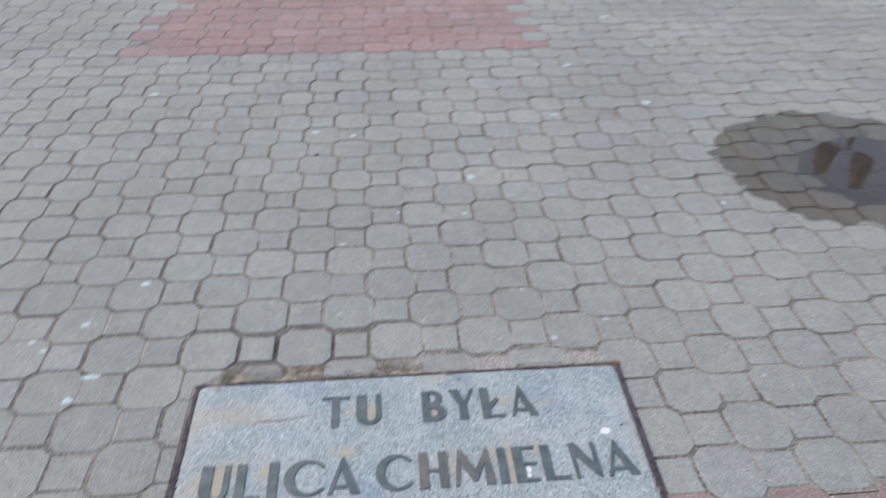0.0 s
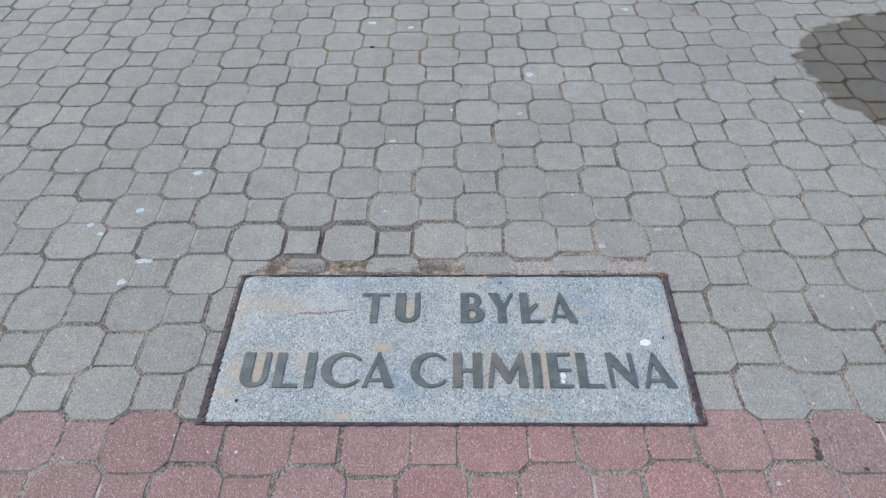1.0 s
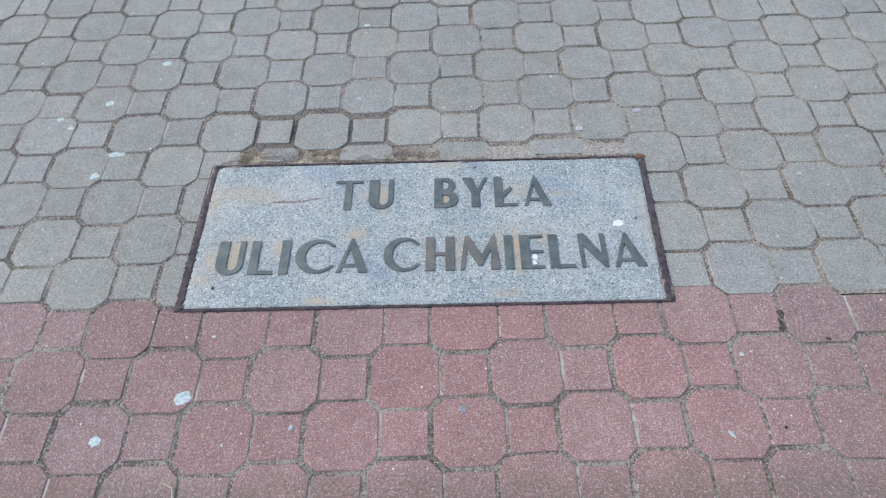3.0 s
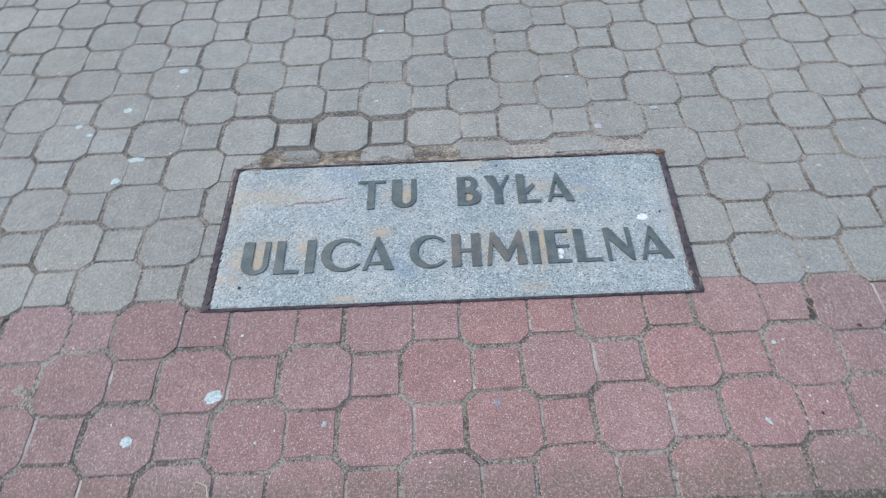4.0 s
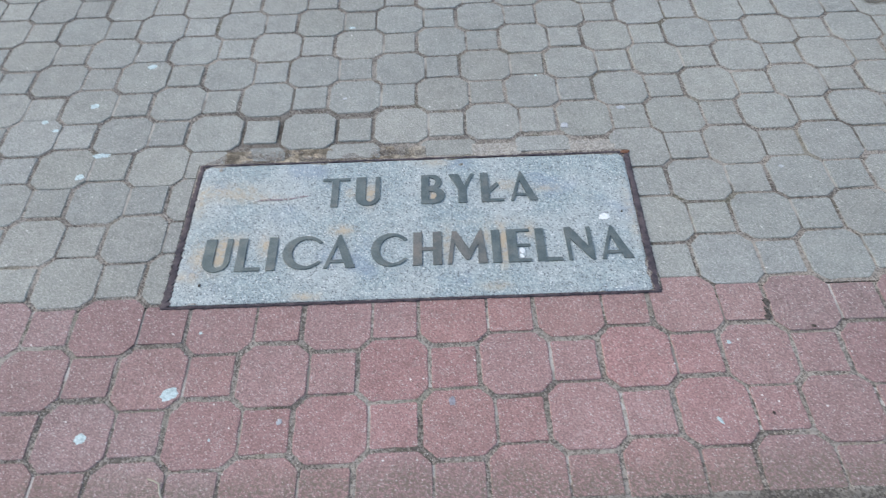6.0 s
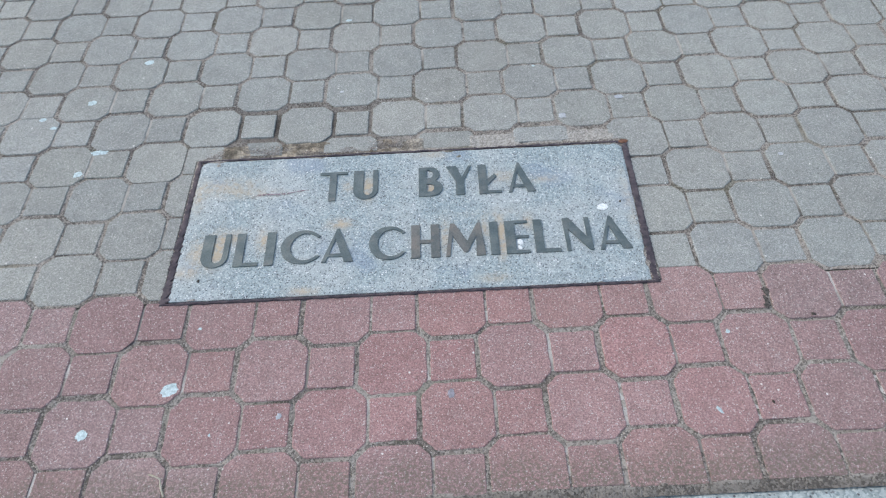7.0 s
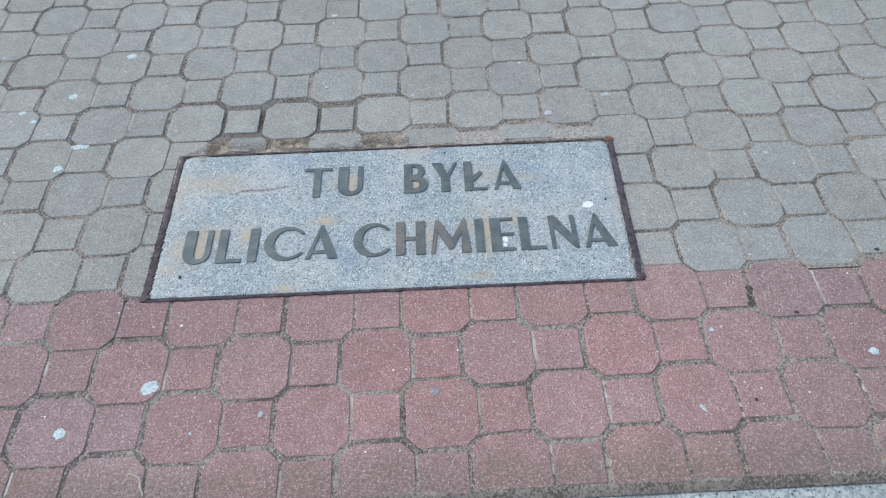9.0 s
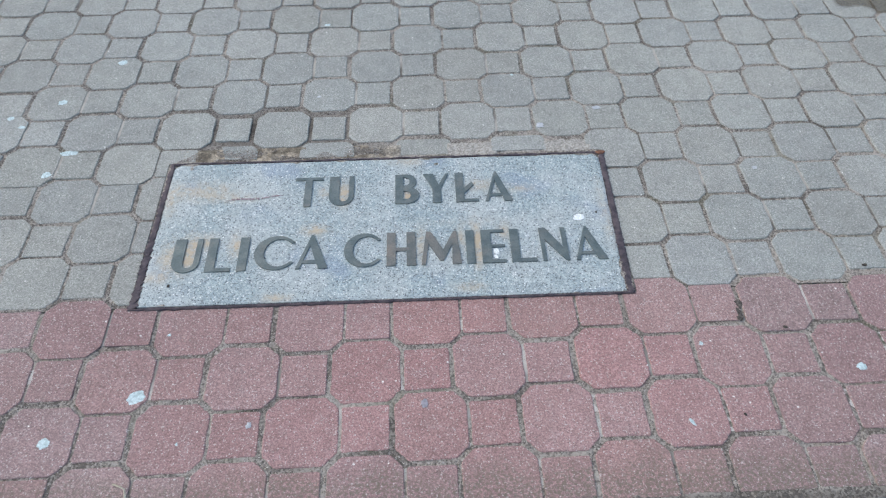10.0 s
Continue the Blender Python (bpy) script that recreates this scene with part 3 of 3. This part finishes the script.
def joint_grit():
    """Loose grains lying in the joints of the nearer paving."""
    rng = np.random.default_rng(5)
    n = 420000
    xs, ys = rng.uniform(-0.85, 2.0, n), rng.uniform(-0.262, 1.35, n)
    ci, cj = np.round(xs / P).astype(int), np.round(ys / P).astype(int)
    h, free = OCT / 2, np.ones(n, bool)
    for di in (-1, 0, 1):
        for dj in (-1, 0, 1):
            i, j = ci + di, cj + dj
            stray = np.where(j <= 1, -0.0052 * np.cos(2 * math.pi * (xs - 0.2) / 1.35), 0.0)
            dx, dy = np.abs(xs - i * P), np.abs(ys - j * P - stray)
            octagons = (dx < h - 0.0006) & (dy < h - 0.0006) & (dx + dy < 2 * h - CHAMFER - 0.0006)
            mid = (i - 1) * P + h + (GROOVE + TAIL) / 2
            squares = (np.abs(xs - mid) < (TAIL + GROOVE) / 2) & (dy < TAIL / 2 - 0.0006)
            free &= ~np.where((i + j) % 2 == 0, octagons, squares)
    free &= ~((xs > PL - 0.004) & (xs < PR + 0.004) & (ys > PB - 0.004) & (ys < PT + 0.003))
    free &= (((xs - 0.21) / 0.22) ** 2 + ((ys - 0.664) / 0.072) ** 2) > 0.8
    free &= (((xs - PUDDLE[0]) / 0.56) ** 2 + ((ys - PUDDLE[1]) / 0.48) ** 2) > 1.2
    v, f = [], []
    crumbs = [(x, y) for x, y in zip(rng.uniform(0.0, 0.52, 5000), rng.normal(0.568, 0.013, 5000)) if 0.557 < y < 0.60 and noise.noise(Vector((x * 22, y * 30, 41))) > 0.02]
    for x, y in crumbs + list(zip(xs[free], ys[free])):
        k = noise.noise(Vector((x * 14, y * 14, 3))) + 0.8 * noise.noise(Vector((x * 60, y * 60, 9)))
        if noise.noise(Vector((x * 9, y * 9, 20))) < -0.25 and not 0.557 < y < 0.60:
            continue
        z = min(-0.0021 + 0.0021 * k, -0.0013) if len(v) >= 5 * len(crumbs) or not 0.557 < y < 0.60 else 0.0003
        size, turn = rng.uniform(0.0008, 0.0018), rng.uniform(0, 6.28)
        b = len(v)
        for q in range(4):
            w = size * rng.uniform(0.7, 1.25)
            v.append((x + w * math.cos(turn + q * 1.57), y + w * math.sin(turn + q * 1.57), z - 0.0003))
        v.append((x, y, min(z + size * 1.1, 0.0010)))
        f += [(b, b + 1, b + 4), (b + 1, b + 2, b + 4), (b + 2, b + 3, b + 4), (b + 3, b, b + 4)]
    tagged(new("joint_grit", mesh_of("joint_grit", v, f, [M_GRIT])), "loose sandy grit and dirt lying in the paving joints", "grit", kind="stuff")


# ---- the plaque ----
CAP = 0.0870


def arc(cx, cy, rx, ry, a0, a1, n=18):
    return [(cx + rx * math.cos(radians(a0 + (a1 - a0) * k / n)), cy + ry * math.sin(radians(a0 + (a1 - a0) * k / n))) for k in range(n + 1)]


def letter_shape(ch):
    """Outlines of a capital in millimetres, holes after the outer one."""
    if ch == "T":
        return [[(22, 0), (37, 0), (37, 79), (61, 79), (61, 86), (0, 86), (0, 79), (22, 79)]]
    if ch == "U":
        return [[(0, 87), *arc(27.5, 27, 27.5, 27, 180, 360), (55, 87), (44, 87), *arc(33, 26, 11, 15, 360, 180), (22, 87)]]
    if ch == "B":
        return [[(0, 0), (26, 0), *arc(27, 24, 25, 24, -80, 75, 12), *arc(26, 65, 20, 22, -55, 85, 12), (0, 87)],
                [(17, 52), *arc(22, 65.5, 10, 13, -80, 80, 8), (17, 79)], [(17, 12), (17, 36), *arc(24, 24, 10, 12, 80, -80, 8)]]
    if ch == "Y":
        return [[(20, 0), (38, 0), (38, 42), (56, 87), (50, 87), (34, 52), (22, 87), (0, 87), (20, 42)]]
    if ch == "Ł":
        return [[(0, 0), (49, 0), (49, 7), (18, 7), (18, 24), (40, 50), (36, 58), (18, 40), (18, 87), (0, 87)]]
    if ch == "A":
        return [[(0, 0), (8, 0), (12, 14), (42, 14), (46, 0), (65, 0), (32, 88), (28, 88)], [(14, 21), (39, 21), (26, 62)]]
    if ch == "L":
        return [[(0, 0), (51, 0), (51, 8), (18, 8), (18, 87), (0, 87)]]
    if ch == "I":
        return [[(0, 0), (18, 0), (18, 87), (0, 87)]]
    if ch == "C":
        return [[*arc(44, 43.5, 44, 44, 36, 324, 34), *arc(50, 43.5, 31, 36, 318, 42, 28)]]
    if ch == "H":
        return [[(0, 0), (18, 0), (18, 38), (41, 38), (41, 0), (59, 0), (59, 87), (41, 87), (41, 46), (18, 46), (18, 87), (0, 87)]]
    if ch == "M":
        return [[(0, 0), (8, 0), (15, 56), (38, 10), (45, 10), (65, 54), (63, 0), (82, 0), (74, 87), (68, 87), (45, 38), (20, 87), (11, 87)]]
    if ch == "E":
        return [[(0, 0), (48, 0), (48, 7), (20, 7), (20, 40), (48, 40), (48, 46), (20, 46), (20, 80), (48, 80), (48, 87), (0, 87)]]
    return [[(2, 0), (9, 0), (9, 58), (49, 0), (55, 0), (55, 87), (46, 87), (46, 33), (14, 87), (0, 87)]]


def letter(ch, x, y, width, material, parent, turn, z):
    curve = bpy.data.curves.new("letter", 'CURVE')
    curve.dimensions, curve.fill_mode = '2D', 'BOTH'
    curve.extrude, curve.bevel_depth, curve.bevel_resolution = 0.0009, 0.0004, 1
    outlines = letter_shape(ch)
    xs = [p[0] for p in outlines[0]]
    k = width / (max(xs) - min(xs))
    for line in outlines:
        sp = curve.splines.new('POLY')
        sp.points.add(len(line) - 1)
        for point, (a, b) in zip(sp.points, line):
            point.co = ((a - min(xs)) * k, b / 87 * CAP, 0, 1)
        sp.use_cyclic_u = True
    tmp = bpy.data.objects.new("letter", curve)
    me = bpy.data.meshes.new_from_object(tmp)
    bpy.data.objects.remove(tmp)
    me.materials.clear()
    me.materials.append(material)
    ob = new("letter", me)
    ob.parent = parent
    ob.matrix_basis = pose(x, y, z, 0, 0, turn)


def plaque():
    thing = tagged(new("memorial_plaque"), "grey-blue terrazzo plaque with raised dark metal letters in the paving", "plaque")
    # slab
    a, b, c, d = (0.000, 0.1555), (0.9585, 0.1515), (0.9715, 0.5410), (0.0005, 0.5470)
    bm = bmesh.new()
    nx, ny = 150, 60
    grid = []
    for j in range(ny + 1):
        row = []
        for i in range(nx + 1):
            u, w = i / nx, j / ny
            lo = Vector(a).lerp(Vector(b), u)
            hi = Vector(d).lerp(Vector(c), u)
            p = lo.lerp(hi, w)
            # the two far corners are worn off
            for cx in (0.0, 1.0):
                run = abs(u - cx) * 0.96 + (1 - w) * 0.39
                if run < 0.014:
                    p = p + Vector(((0.5 - cx) * (0.014 - run), -0.5 * (0.014 - run)))
            edge = min(u * 0.96, (1 - u) * 0.96, w * 0.39, (1 - w) * 0.39)
            z = 0.0035 + 0.0007 * noise.noise(Vector((p.x * 12, p.y * 12, 0))) - (0.0015 if edge < 0.001 else 0)
            row.append(bm.verts.new((p.x, p.y, z)))
        grid.append(row)
    for j in range(ny):
        for i in range(nx):
            bm.faces.new((grid[j][i], grid[j][i + 1], grid[j + 1][i + 1], grid[j + 1][i]))
    out = bmesh.ops.extrude_edge_only(bm, edges=[e for e in bm.edges if e.is_boundary])
    for g in out["geom"]:
        if isinstance(g, bmesh.types.BMVert):
            g.co.z = -0.03
    part("slab", bm, M_PLAQUE, thing)
    # steel edging, four bent bars with crusted rust
    corners_in = [Vector(p) for p in (a, b, c, d)]
    outer = [Vector(p) for p in ((-0.0185, 0.1470), (0.9765, 0.1445), (0.9870, 0.5500), (-0.0105, 0.5540))]
    for k in range(4):
        bm = bmesh.new()
        n = 160
        rows = []
        for s in range(n + 1):
            w = s / n
            i0, o0 = corners_in[k].lerp(corners_in[(k + 1) % 4], w), outer[k].lerp(outer[(k + 1) % 4], w)
            rough = noise.noise(Vector((w * 40, k * 7.3, 0))) + 0.6 * noise.noise(Vector((w * 130, k * 3.3, 2)))
            thin = 0.30 if k in (0, 2) else 0.05
            ends = max(0.0, 1 - min(w, 1 - w) * (70 if k == 2 else 30)) if k == 2 else 0.0
            i1 = i0.lerp(o0, thin + (0.0, 0.25, 0.0, 0.42)[k] * rough + (0.25 * rough if k in (0, 2) else 0.0) - 0.6 * ends)
            o1 = o0.lerp(i0, 0.10 + (0.18 if k == 1 else 0.34) * noise.noise(Vector((w * 60, k * 5.1, 5))))
            zt = 0.0040 + 0.0010 * noise.noise(Vector((w * 90, k, 8)))
            rows.append([bm.verts.new((i1.x, i1.y, -0.02)), bm.verts.new((i1.x, i1.y, zt - 0.0008)), bm.verts.new((*i1.lerp(o1, 0.3), zt)),
                         bm.verts.new((*i1.lerp(o1, 0.8), zt - 0.0004)), bm.verts.new((o1.x, o1.y, zt - 0.0015)), bm.verts.new((o1.x, o1.y, -0.02))])
        for r0, r1 in zip(rows, rows[1:]):
            for q in range(5):
                bm.faces.new((r0[q], r0[q + 1], r1[q + 1], r1[q]))
        bmesh.ops.recalc_face_normals(bm, faces=bm.faces)
        part("edging_bar", bm, M_FRAME, thing, "rust-crusted dark steel edging bar")
    # lettering
    for ch, x, width in (("T", 0.281, 0.061), ("U", 0.357, 0.054), ("B", 0.503, 0.052), ("Y", 0.565, 0.056), ("Ł", 0.636, 0.049), ("A", 0.700, 0.059)):
        letter(ch, x, 0.4040 - 0.0035 * (x - 0.28), width, M_LETTER, thing, -0.2, 0.0050)
    for ch, x, width in (("U", 0.047, 0.056), ("L", 0.117, 0.051), ("I", 0.181, 0.0185), ("C", 0.2125, 0.082), ("A", 0.300, 0.065), ("C", 0.397, 0.075),
                         ("H", 0.485, 0.059), ("M", 0.556, 0.082), ("I", 0.649, 0.017), ("E", 0.681, 0.048), ("L", 0.741, 0.051), ("N", 0.803, 0.055), ("A", 0.872, 0.065)):
        letter(ch, x, 0.2345 - 0.004 * (x - 0.05), width, M_LETTER_WORN if ch in "HM" else M_LETTER, thing, -0.2, 0.0050)
    # a crust of rust on one far corner
    bm = bmesh.new()
    bmesh.ops.create_icosphere(bm, subdivisions=3, radius=1.0)
    for vert in bm.verts:
        k = 1 + 0.5 * noise.noise(vert.co * 2.3)
        vert.co = (0.977 + vert.co.x * 0.010 * k, 0.5445 + vert.co.y * 0.0055 * k, 0.0042 + vert.co.z * 0.0016)
    part("rust_crust", bm, M_RUST, thing, "brown crust of rust")
    # dull red streak
    bm = bmesh.new()
    last = None
    for s in range(81):
        w = s / 80
        p = Vector((0.135 + 0.125 * w, 0.4290 + 0.010 * w + 0.0020 * math.sin(w * 9)))
        half = 0.0038 * (0.38 + 1.3 * abs(noise.noise(Vector((w * 21, 1, 1))))) * (1 - abs(2 * w - 1) ** 4)
        pair = (bm.verts.new((p.x, p.y - half, 0.0047)), bm.verts.new((p.x, p.y + half, 0.0047)))
        if last and noise.noise(Vector((w * 23, 4, 2))) > -0.18:
            bm.faces.new((last[0], pair[0], pair[1], last[1]))
        last = pair
    part("red_streak", bm, M_REDMARK, thing, "thin dull red paint streak")


def mortar_strip():
    """Crumbled mortar between the plaque and the broken row."""
    nx, ny = 300, 24
    v, f = [], []
    for b in range(ny + 1):
        for a in range(nx + 1):
            x, y = 0.005 + 0.955 * a / nx, 0.551 + 0.049 * b / ny
            n = noise.noise(Vector((x * 30, y * 30, 1))) + 0.7 * noise.noise(Vector((x * 90, y * 90, 4))) + 0.5 * noise.noise(Vector((x * 220, y * 220, 6)))
            z = min(-0.0010 + 0.0030 * n, 0.0009) - (0.004 if y > 0.600 else 0.0)
            if abs(((x - 0.0065) / P) % 2 - 1) < 0.40:
                z = min(z, -0.0006)
            elif x > 0.48:
                # pale cement lumps in place of the lost squares
                z = 0.0004 + 0.0012 * n - (0.003 if y > 0.594 or abs(((x - 0.0065) / P) % 2 - 1) < 0.48 else 0.0)
            v.append((x, y, z))
    for b in range(ny):
        for a in range(nx):
            k = b * (nx + 1) + a
            f.append((k, k + 1, k + nx + 2, k + nx + 1))
    tagged(new("mortar", mesh_of("mortar", v, f, [M_MORTAR], smooth=True)), "crumbled tan mortar filling the gap beside the plaque", "mortar", kind="stuff")


# ---- the puddle ----
def puddle():
    cx, cy, z = *WATER, -0.0030
    v, f = [(cx, cy, z)], []
    rings, n = 5, 120
    for r in range(1, rings + 1):
        for k in range(n):
            a = 2 * math.pi * k / n
            w = 1 + 0.16 * noise.noise(Vector((math.cos(a) * 2.2, math.sin(a) * 2.2, 4))) + 0.12 * noise.noise(Vector((math.cos(a) * 8, math.sin(a) * 8, 2)))
            v.append((cx + 0.40 * w * r / rings * math.cos(a), cy + 0.265 * w * r / rings * math.sin(a), z))
    for k in range(n):
        f.append((0, 1 + k, 1 + (k + 1) % n))
    for r in range(rings - 1):
        for k in range(n):
            a, b = 1 + r * n + k, 1 + r * n + (k + 1) % n
            f.append((a, a + n, b + n, b))
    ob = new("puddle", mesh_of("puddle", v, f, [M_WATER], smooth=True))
    ob.visible_shadow = False
    tagged(ob, "shallow murky rain puddle with sky blue put into its tint, lying in sunken grey paving", "puddle", kind="structure")


# ---- litter ----
def blob(name, x, y, rx, ry, turn, z, material, label, category, group, seed, height=0.0004):
    rnd = random.Random(seed)
    n = 30
    off = [rnd.uniform(0, 9) for _ in range(2)]
    v, f = [(0, 0, height)], []
    for ring, (s, h) in enumerate(((0.55, 0.9), (0.86, 0.55), (1.0, 0.0))):
        for k in range(n):
            a = 2 * math.pi * k / n
            w = 1 + 0.38 * noise.noise(Vector((math.cos(a) * 1.3 + off[0], math.sin(a) * 1.3 + off[1], seed))) + 0.22 * noise.noise(Vector((math.cos(a) * 4.5 + off[1], math.sin(a) * 4.5, seed)))
            v.append((rx * s * w * math.cos(a), ry * s * w * math.sin(a), height * h))
    for k in range(n):
        f.append((0, 1 + k, 1 + (k + 1) % n))
    for r in range(2):
        for k in range(n):
            a, b = 1 + r * n + k, 1 + r * n + (k + 1) % n
            f.append((a, a + n, b + n, b))
    ob = new(name, mesh_of(name, v, f, [material], smooth=True))
    ob.matrix_basis = pose(x, y, z, 0, 0, turn)
    tagged(ob, label, category, group)


def litter():
    white = ((-0.213, 0.944, 11, 10, 0), (-0.324, 0.788, 11, 9, 0), (-0.433, 0.732, 9, 7, 0), (-0.396, 0.699, 8, 6, 0), (-0.255, 0.602, 21, 8, 0), (-0.289, 0.533, 10, 10, 0),
             (0.041, -0.039, 17, 12, 20), (-0.096, -0.119, 10, 9, 0), (1.352, -0.035, 9, 8, 0), (1.541, 2.007, 19, 15, 0), (1.308, 2.426, 19, 12, 0),
             (1.675, 3.094, 20, 14, 0), (1.133, 1.915, 14, 10, 0), (0.200, 1.823, 16, 10, 0), (0.342, 1.786, 11, 10, 0), (-0.476, 2.209, 19, 12, 0),
             (0.486, 1.250, 5, 7, 0), (0.741, 1.454, 13, 14, 0), (1.780, 2.647, 12, 10, 0), (1.541, 1.231, 7, 8, 0), (0.803, 0.845, 4, 4, 0), (1.103, 0.895, 3, 6, -30),
             (0.315, 1.090, 9, 5, 0), (1.015, -0.129, 3, 8, 35), (1.073, 0.026, 4, 4, 0), (0.130, -0.130, 2, 3, 0), (0.075, 0.09, 4, 3, 0))
    for k, (x, y, rx, ry, turn) in enumerate(white):
        blob("chewing_gum", x, y, rx / 1000, ry / 1000, turn, 0.0009 + dip(x, y), M_GUM, "flattened white chewing gum stuck on the paving", "chewing gum", "trodden gum on the paving", k)
    old = ((0.248, -0.101, 5, 6, 0), (0.997, 0.706, 11, 7, 0), (0.851, 0.648, 9, 9, 0), (0.693, 1.229, 9, 8, 0), (0.312, 0.780, 6, 4, 0), (1.320, 0.481, 6, 5, 0))
    for k, (x, y, rx, ry, turn) in enumerate(old):
        blob("chewing_gum", x, y, rx / 1000, ry / 1000, turn, 0.0008, M_GUM_OLD, "worn grey chewing gum trodden into the paving", "chewing gum", "trodden gum on the paving", 50 + k, 0.0006)
    blob("chewing_gum", 0.553, -0.073, 0.006, 0.009, 0, 0.0008, M_GUM_WORN, "faint bluish gum worn thin on the red paving", "chewing gum", "trodden gum on the paving", 51)
    blob("chewing_gum", 0.896, 0.347, 0.0115, 0.0085, 10, 0.0040, M_GUM_FRESH, "flattened white chewing gum on the plaque", "chewing gum", "trodden gum on the paving", 90)
    blob("chewing_gum", 0.7110, 0.262, 0.0055, 0.0075, 0, 0.0040, M_GUM_FRESH, "small white splash of gum between the letters", "chewing gum", "trodden gum on the paving", 92)
    blob("chewing_gum", 0.7085, 0.248, 0.0040, 0.0060, 20, 0.0040, M_GUM_FRESH, "white splash of gum between the letters", "chewing gum", "trodden gum on the paving", 91)
    for k, (x, y, r) in enumerate(((1.454, 0.194, 5), (0.213, 1.645, 9), (-0.853, 3.065, 12), (0.935, 0.36, 3), (0.052, 0.203, 4), (1.111, -0.119, 3), (1.242, 0.054, 5))):
        blob("dirt_crumb", x, y, r / 1000, r / 1400, 25 * k, 0.0038 if (x, y) in ((0.935, 0.36), (0.052, 0.203)) else 0.0006, M_DARK, "small dark crumb of dirt on the paving", "dirt", "crumbs on the paving", 120 + k, 0.003)
    for k, (x, y, rx, ry) in enumerate(((1.171, 0.112, 8, 10), (1.165, 0.090, 5, 13), (1.162, 0.078, 5, 6))):
        blob("dirt_patch", x, y, rx / 1000, ry / 1000, 8, 0.0010 + 0.0001 * k, M_SOIL, "dark soil in the chipped edge of a red paving block", "dirt", "crumbs on the paving", 131 + k, 0.0006)
    blob("pebble", -0.2995, -0.190, 0.0085, 0.0075, 20, 0.0, M_PEBBLE, "small pale grey-green pebble lying in a paving joint", "pebble", "", 140, 0.007)
    blob("plastic_crumb", -0.1573, -0.2367, 0.0065, 0.006, 40, -0.001, M_BLUE, "small crumb of dull blue plastic in a paving joint", "litter", "", 141, 0.006)
    # dry straw
    bm = bmesh.new()
    pts = [Vector((0.040, -0.196, 0.003)), Vector((0.052, -0.201, 0.007)), Vector((0.062, -0.206, 0.006)), Vector((0.066, -0.222, 0.003)), Vector((0.072, -0.234, 0.001))]
    rings = []
    for k, p in enumerate(pts):
        d = (pts[min(k + 1, 4)] - pts[max(k - 1, 0)]).normalized()
        side = d.cross(Vector((0, 0, 1))).normalized()
        up = side.cross(d)
        rings.append([bm.verts.new(p + (side * math.cos(q) + up * math.sin(q)) * 0.0016) for q in (0, 1.57, 3.14, 4.71)])
    for r0, r1 in zip(rings, rings[1:]):
        for q in range(4):
            bm.faces.new((r0[q], r0[(q + 1) % 4], r1[(q + 1) % 4], r1[q]))
    me = bpy.data.meshes.new("straw")
    bm.to_mesh(me)
    bm.free()
    me.materials.append(M_STRAW)
    tagged(new("straw", me), "short bent piece of dry straw on the red paving", "straw")


# ---- lamp out of view, added to give the puddle's two brown mirrored shapes ----
def revolve(profile, n=20):
    bm = bmesh.new()
    rings = [[bm.verts.new((r * math.cos(2 * math.pi * k / n), r * math.sin(2 * math.pi * k / n), z)) for k in range(n)] for r, z in profile]
    for r0, r1 in zip(rings, rings[1:]):
        for k in range(n):
            bm.faces.new((r0[k], r0[(k + 1) % n], r1[(k + 1) % n], r1[k]))
    bm.faces.new(rings[0][::-1])
    bm.faces.new(rings[-1])
    return bm


def street_lamp():
    thing = tagged(new("street_lamp"), "tall two-lantern street lamp out of view, added for the two brown shapes mirrored in the puddle", "street lamp")
    part("pole", revolve([(0.11, 0), (0.11, 0.5), (0.065, 0.6), (0.045, 4.3), (0.03, 4.52)]), M_LAMP_DARK, thing)
    for side in (-1, 1):
        bm = revolve([(0.018, -0.27), (0.018, 0.27)], 10)
        bmesh.ops.rotate(bm, verts=bm.verts, matrix=Matrix.Rotation(radians(90), 3, 'Y'))
        bmesh.ops.translate(bm, verts=bm.verts, vec=(side * 0.285, 0, 4.5))
        bmesh.ops.scale(bm, verts=bm.verts, vec=(0.5, 1, 1))
        part("arm", bm, M_LAMP_DARK, thing)
        bm = revolve([(0.15, 4.62), (0.15, 4.78), (0.125, 4.98), (0.09, 5.11), (0.02, 5.15)])
        bmesh.ops.translate(bm, verts=bm.verts, vec=(side * 0.285, 0, 0))
        lantern = part("lantern", bm, M_LAMP, thing, "brown tapered lantern")
        bm = revolve([(0.14, 4.55), (0.172, 4.565), (0.172, 4.62), (0.14, 4.63)])
        bmesh.ops.translate(bm, verts=bm.verts, vec=(side * 0.285, 0, 0))
        part("rim", bm, M_LAMP_DARK, lantern)
    thing.matrix_basis = pose(*LAMP_AT, -0.13, 0, 0, LAMP_TURN)


LAMP_AT, LAMP_TURN = (8.305, 9.36), -49.6
ground()
kerbs()
plaque()
mortar_strip()
puddle()
litter()
street_lamp()
joint_grit()
paving()
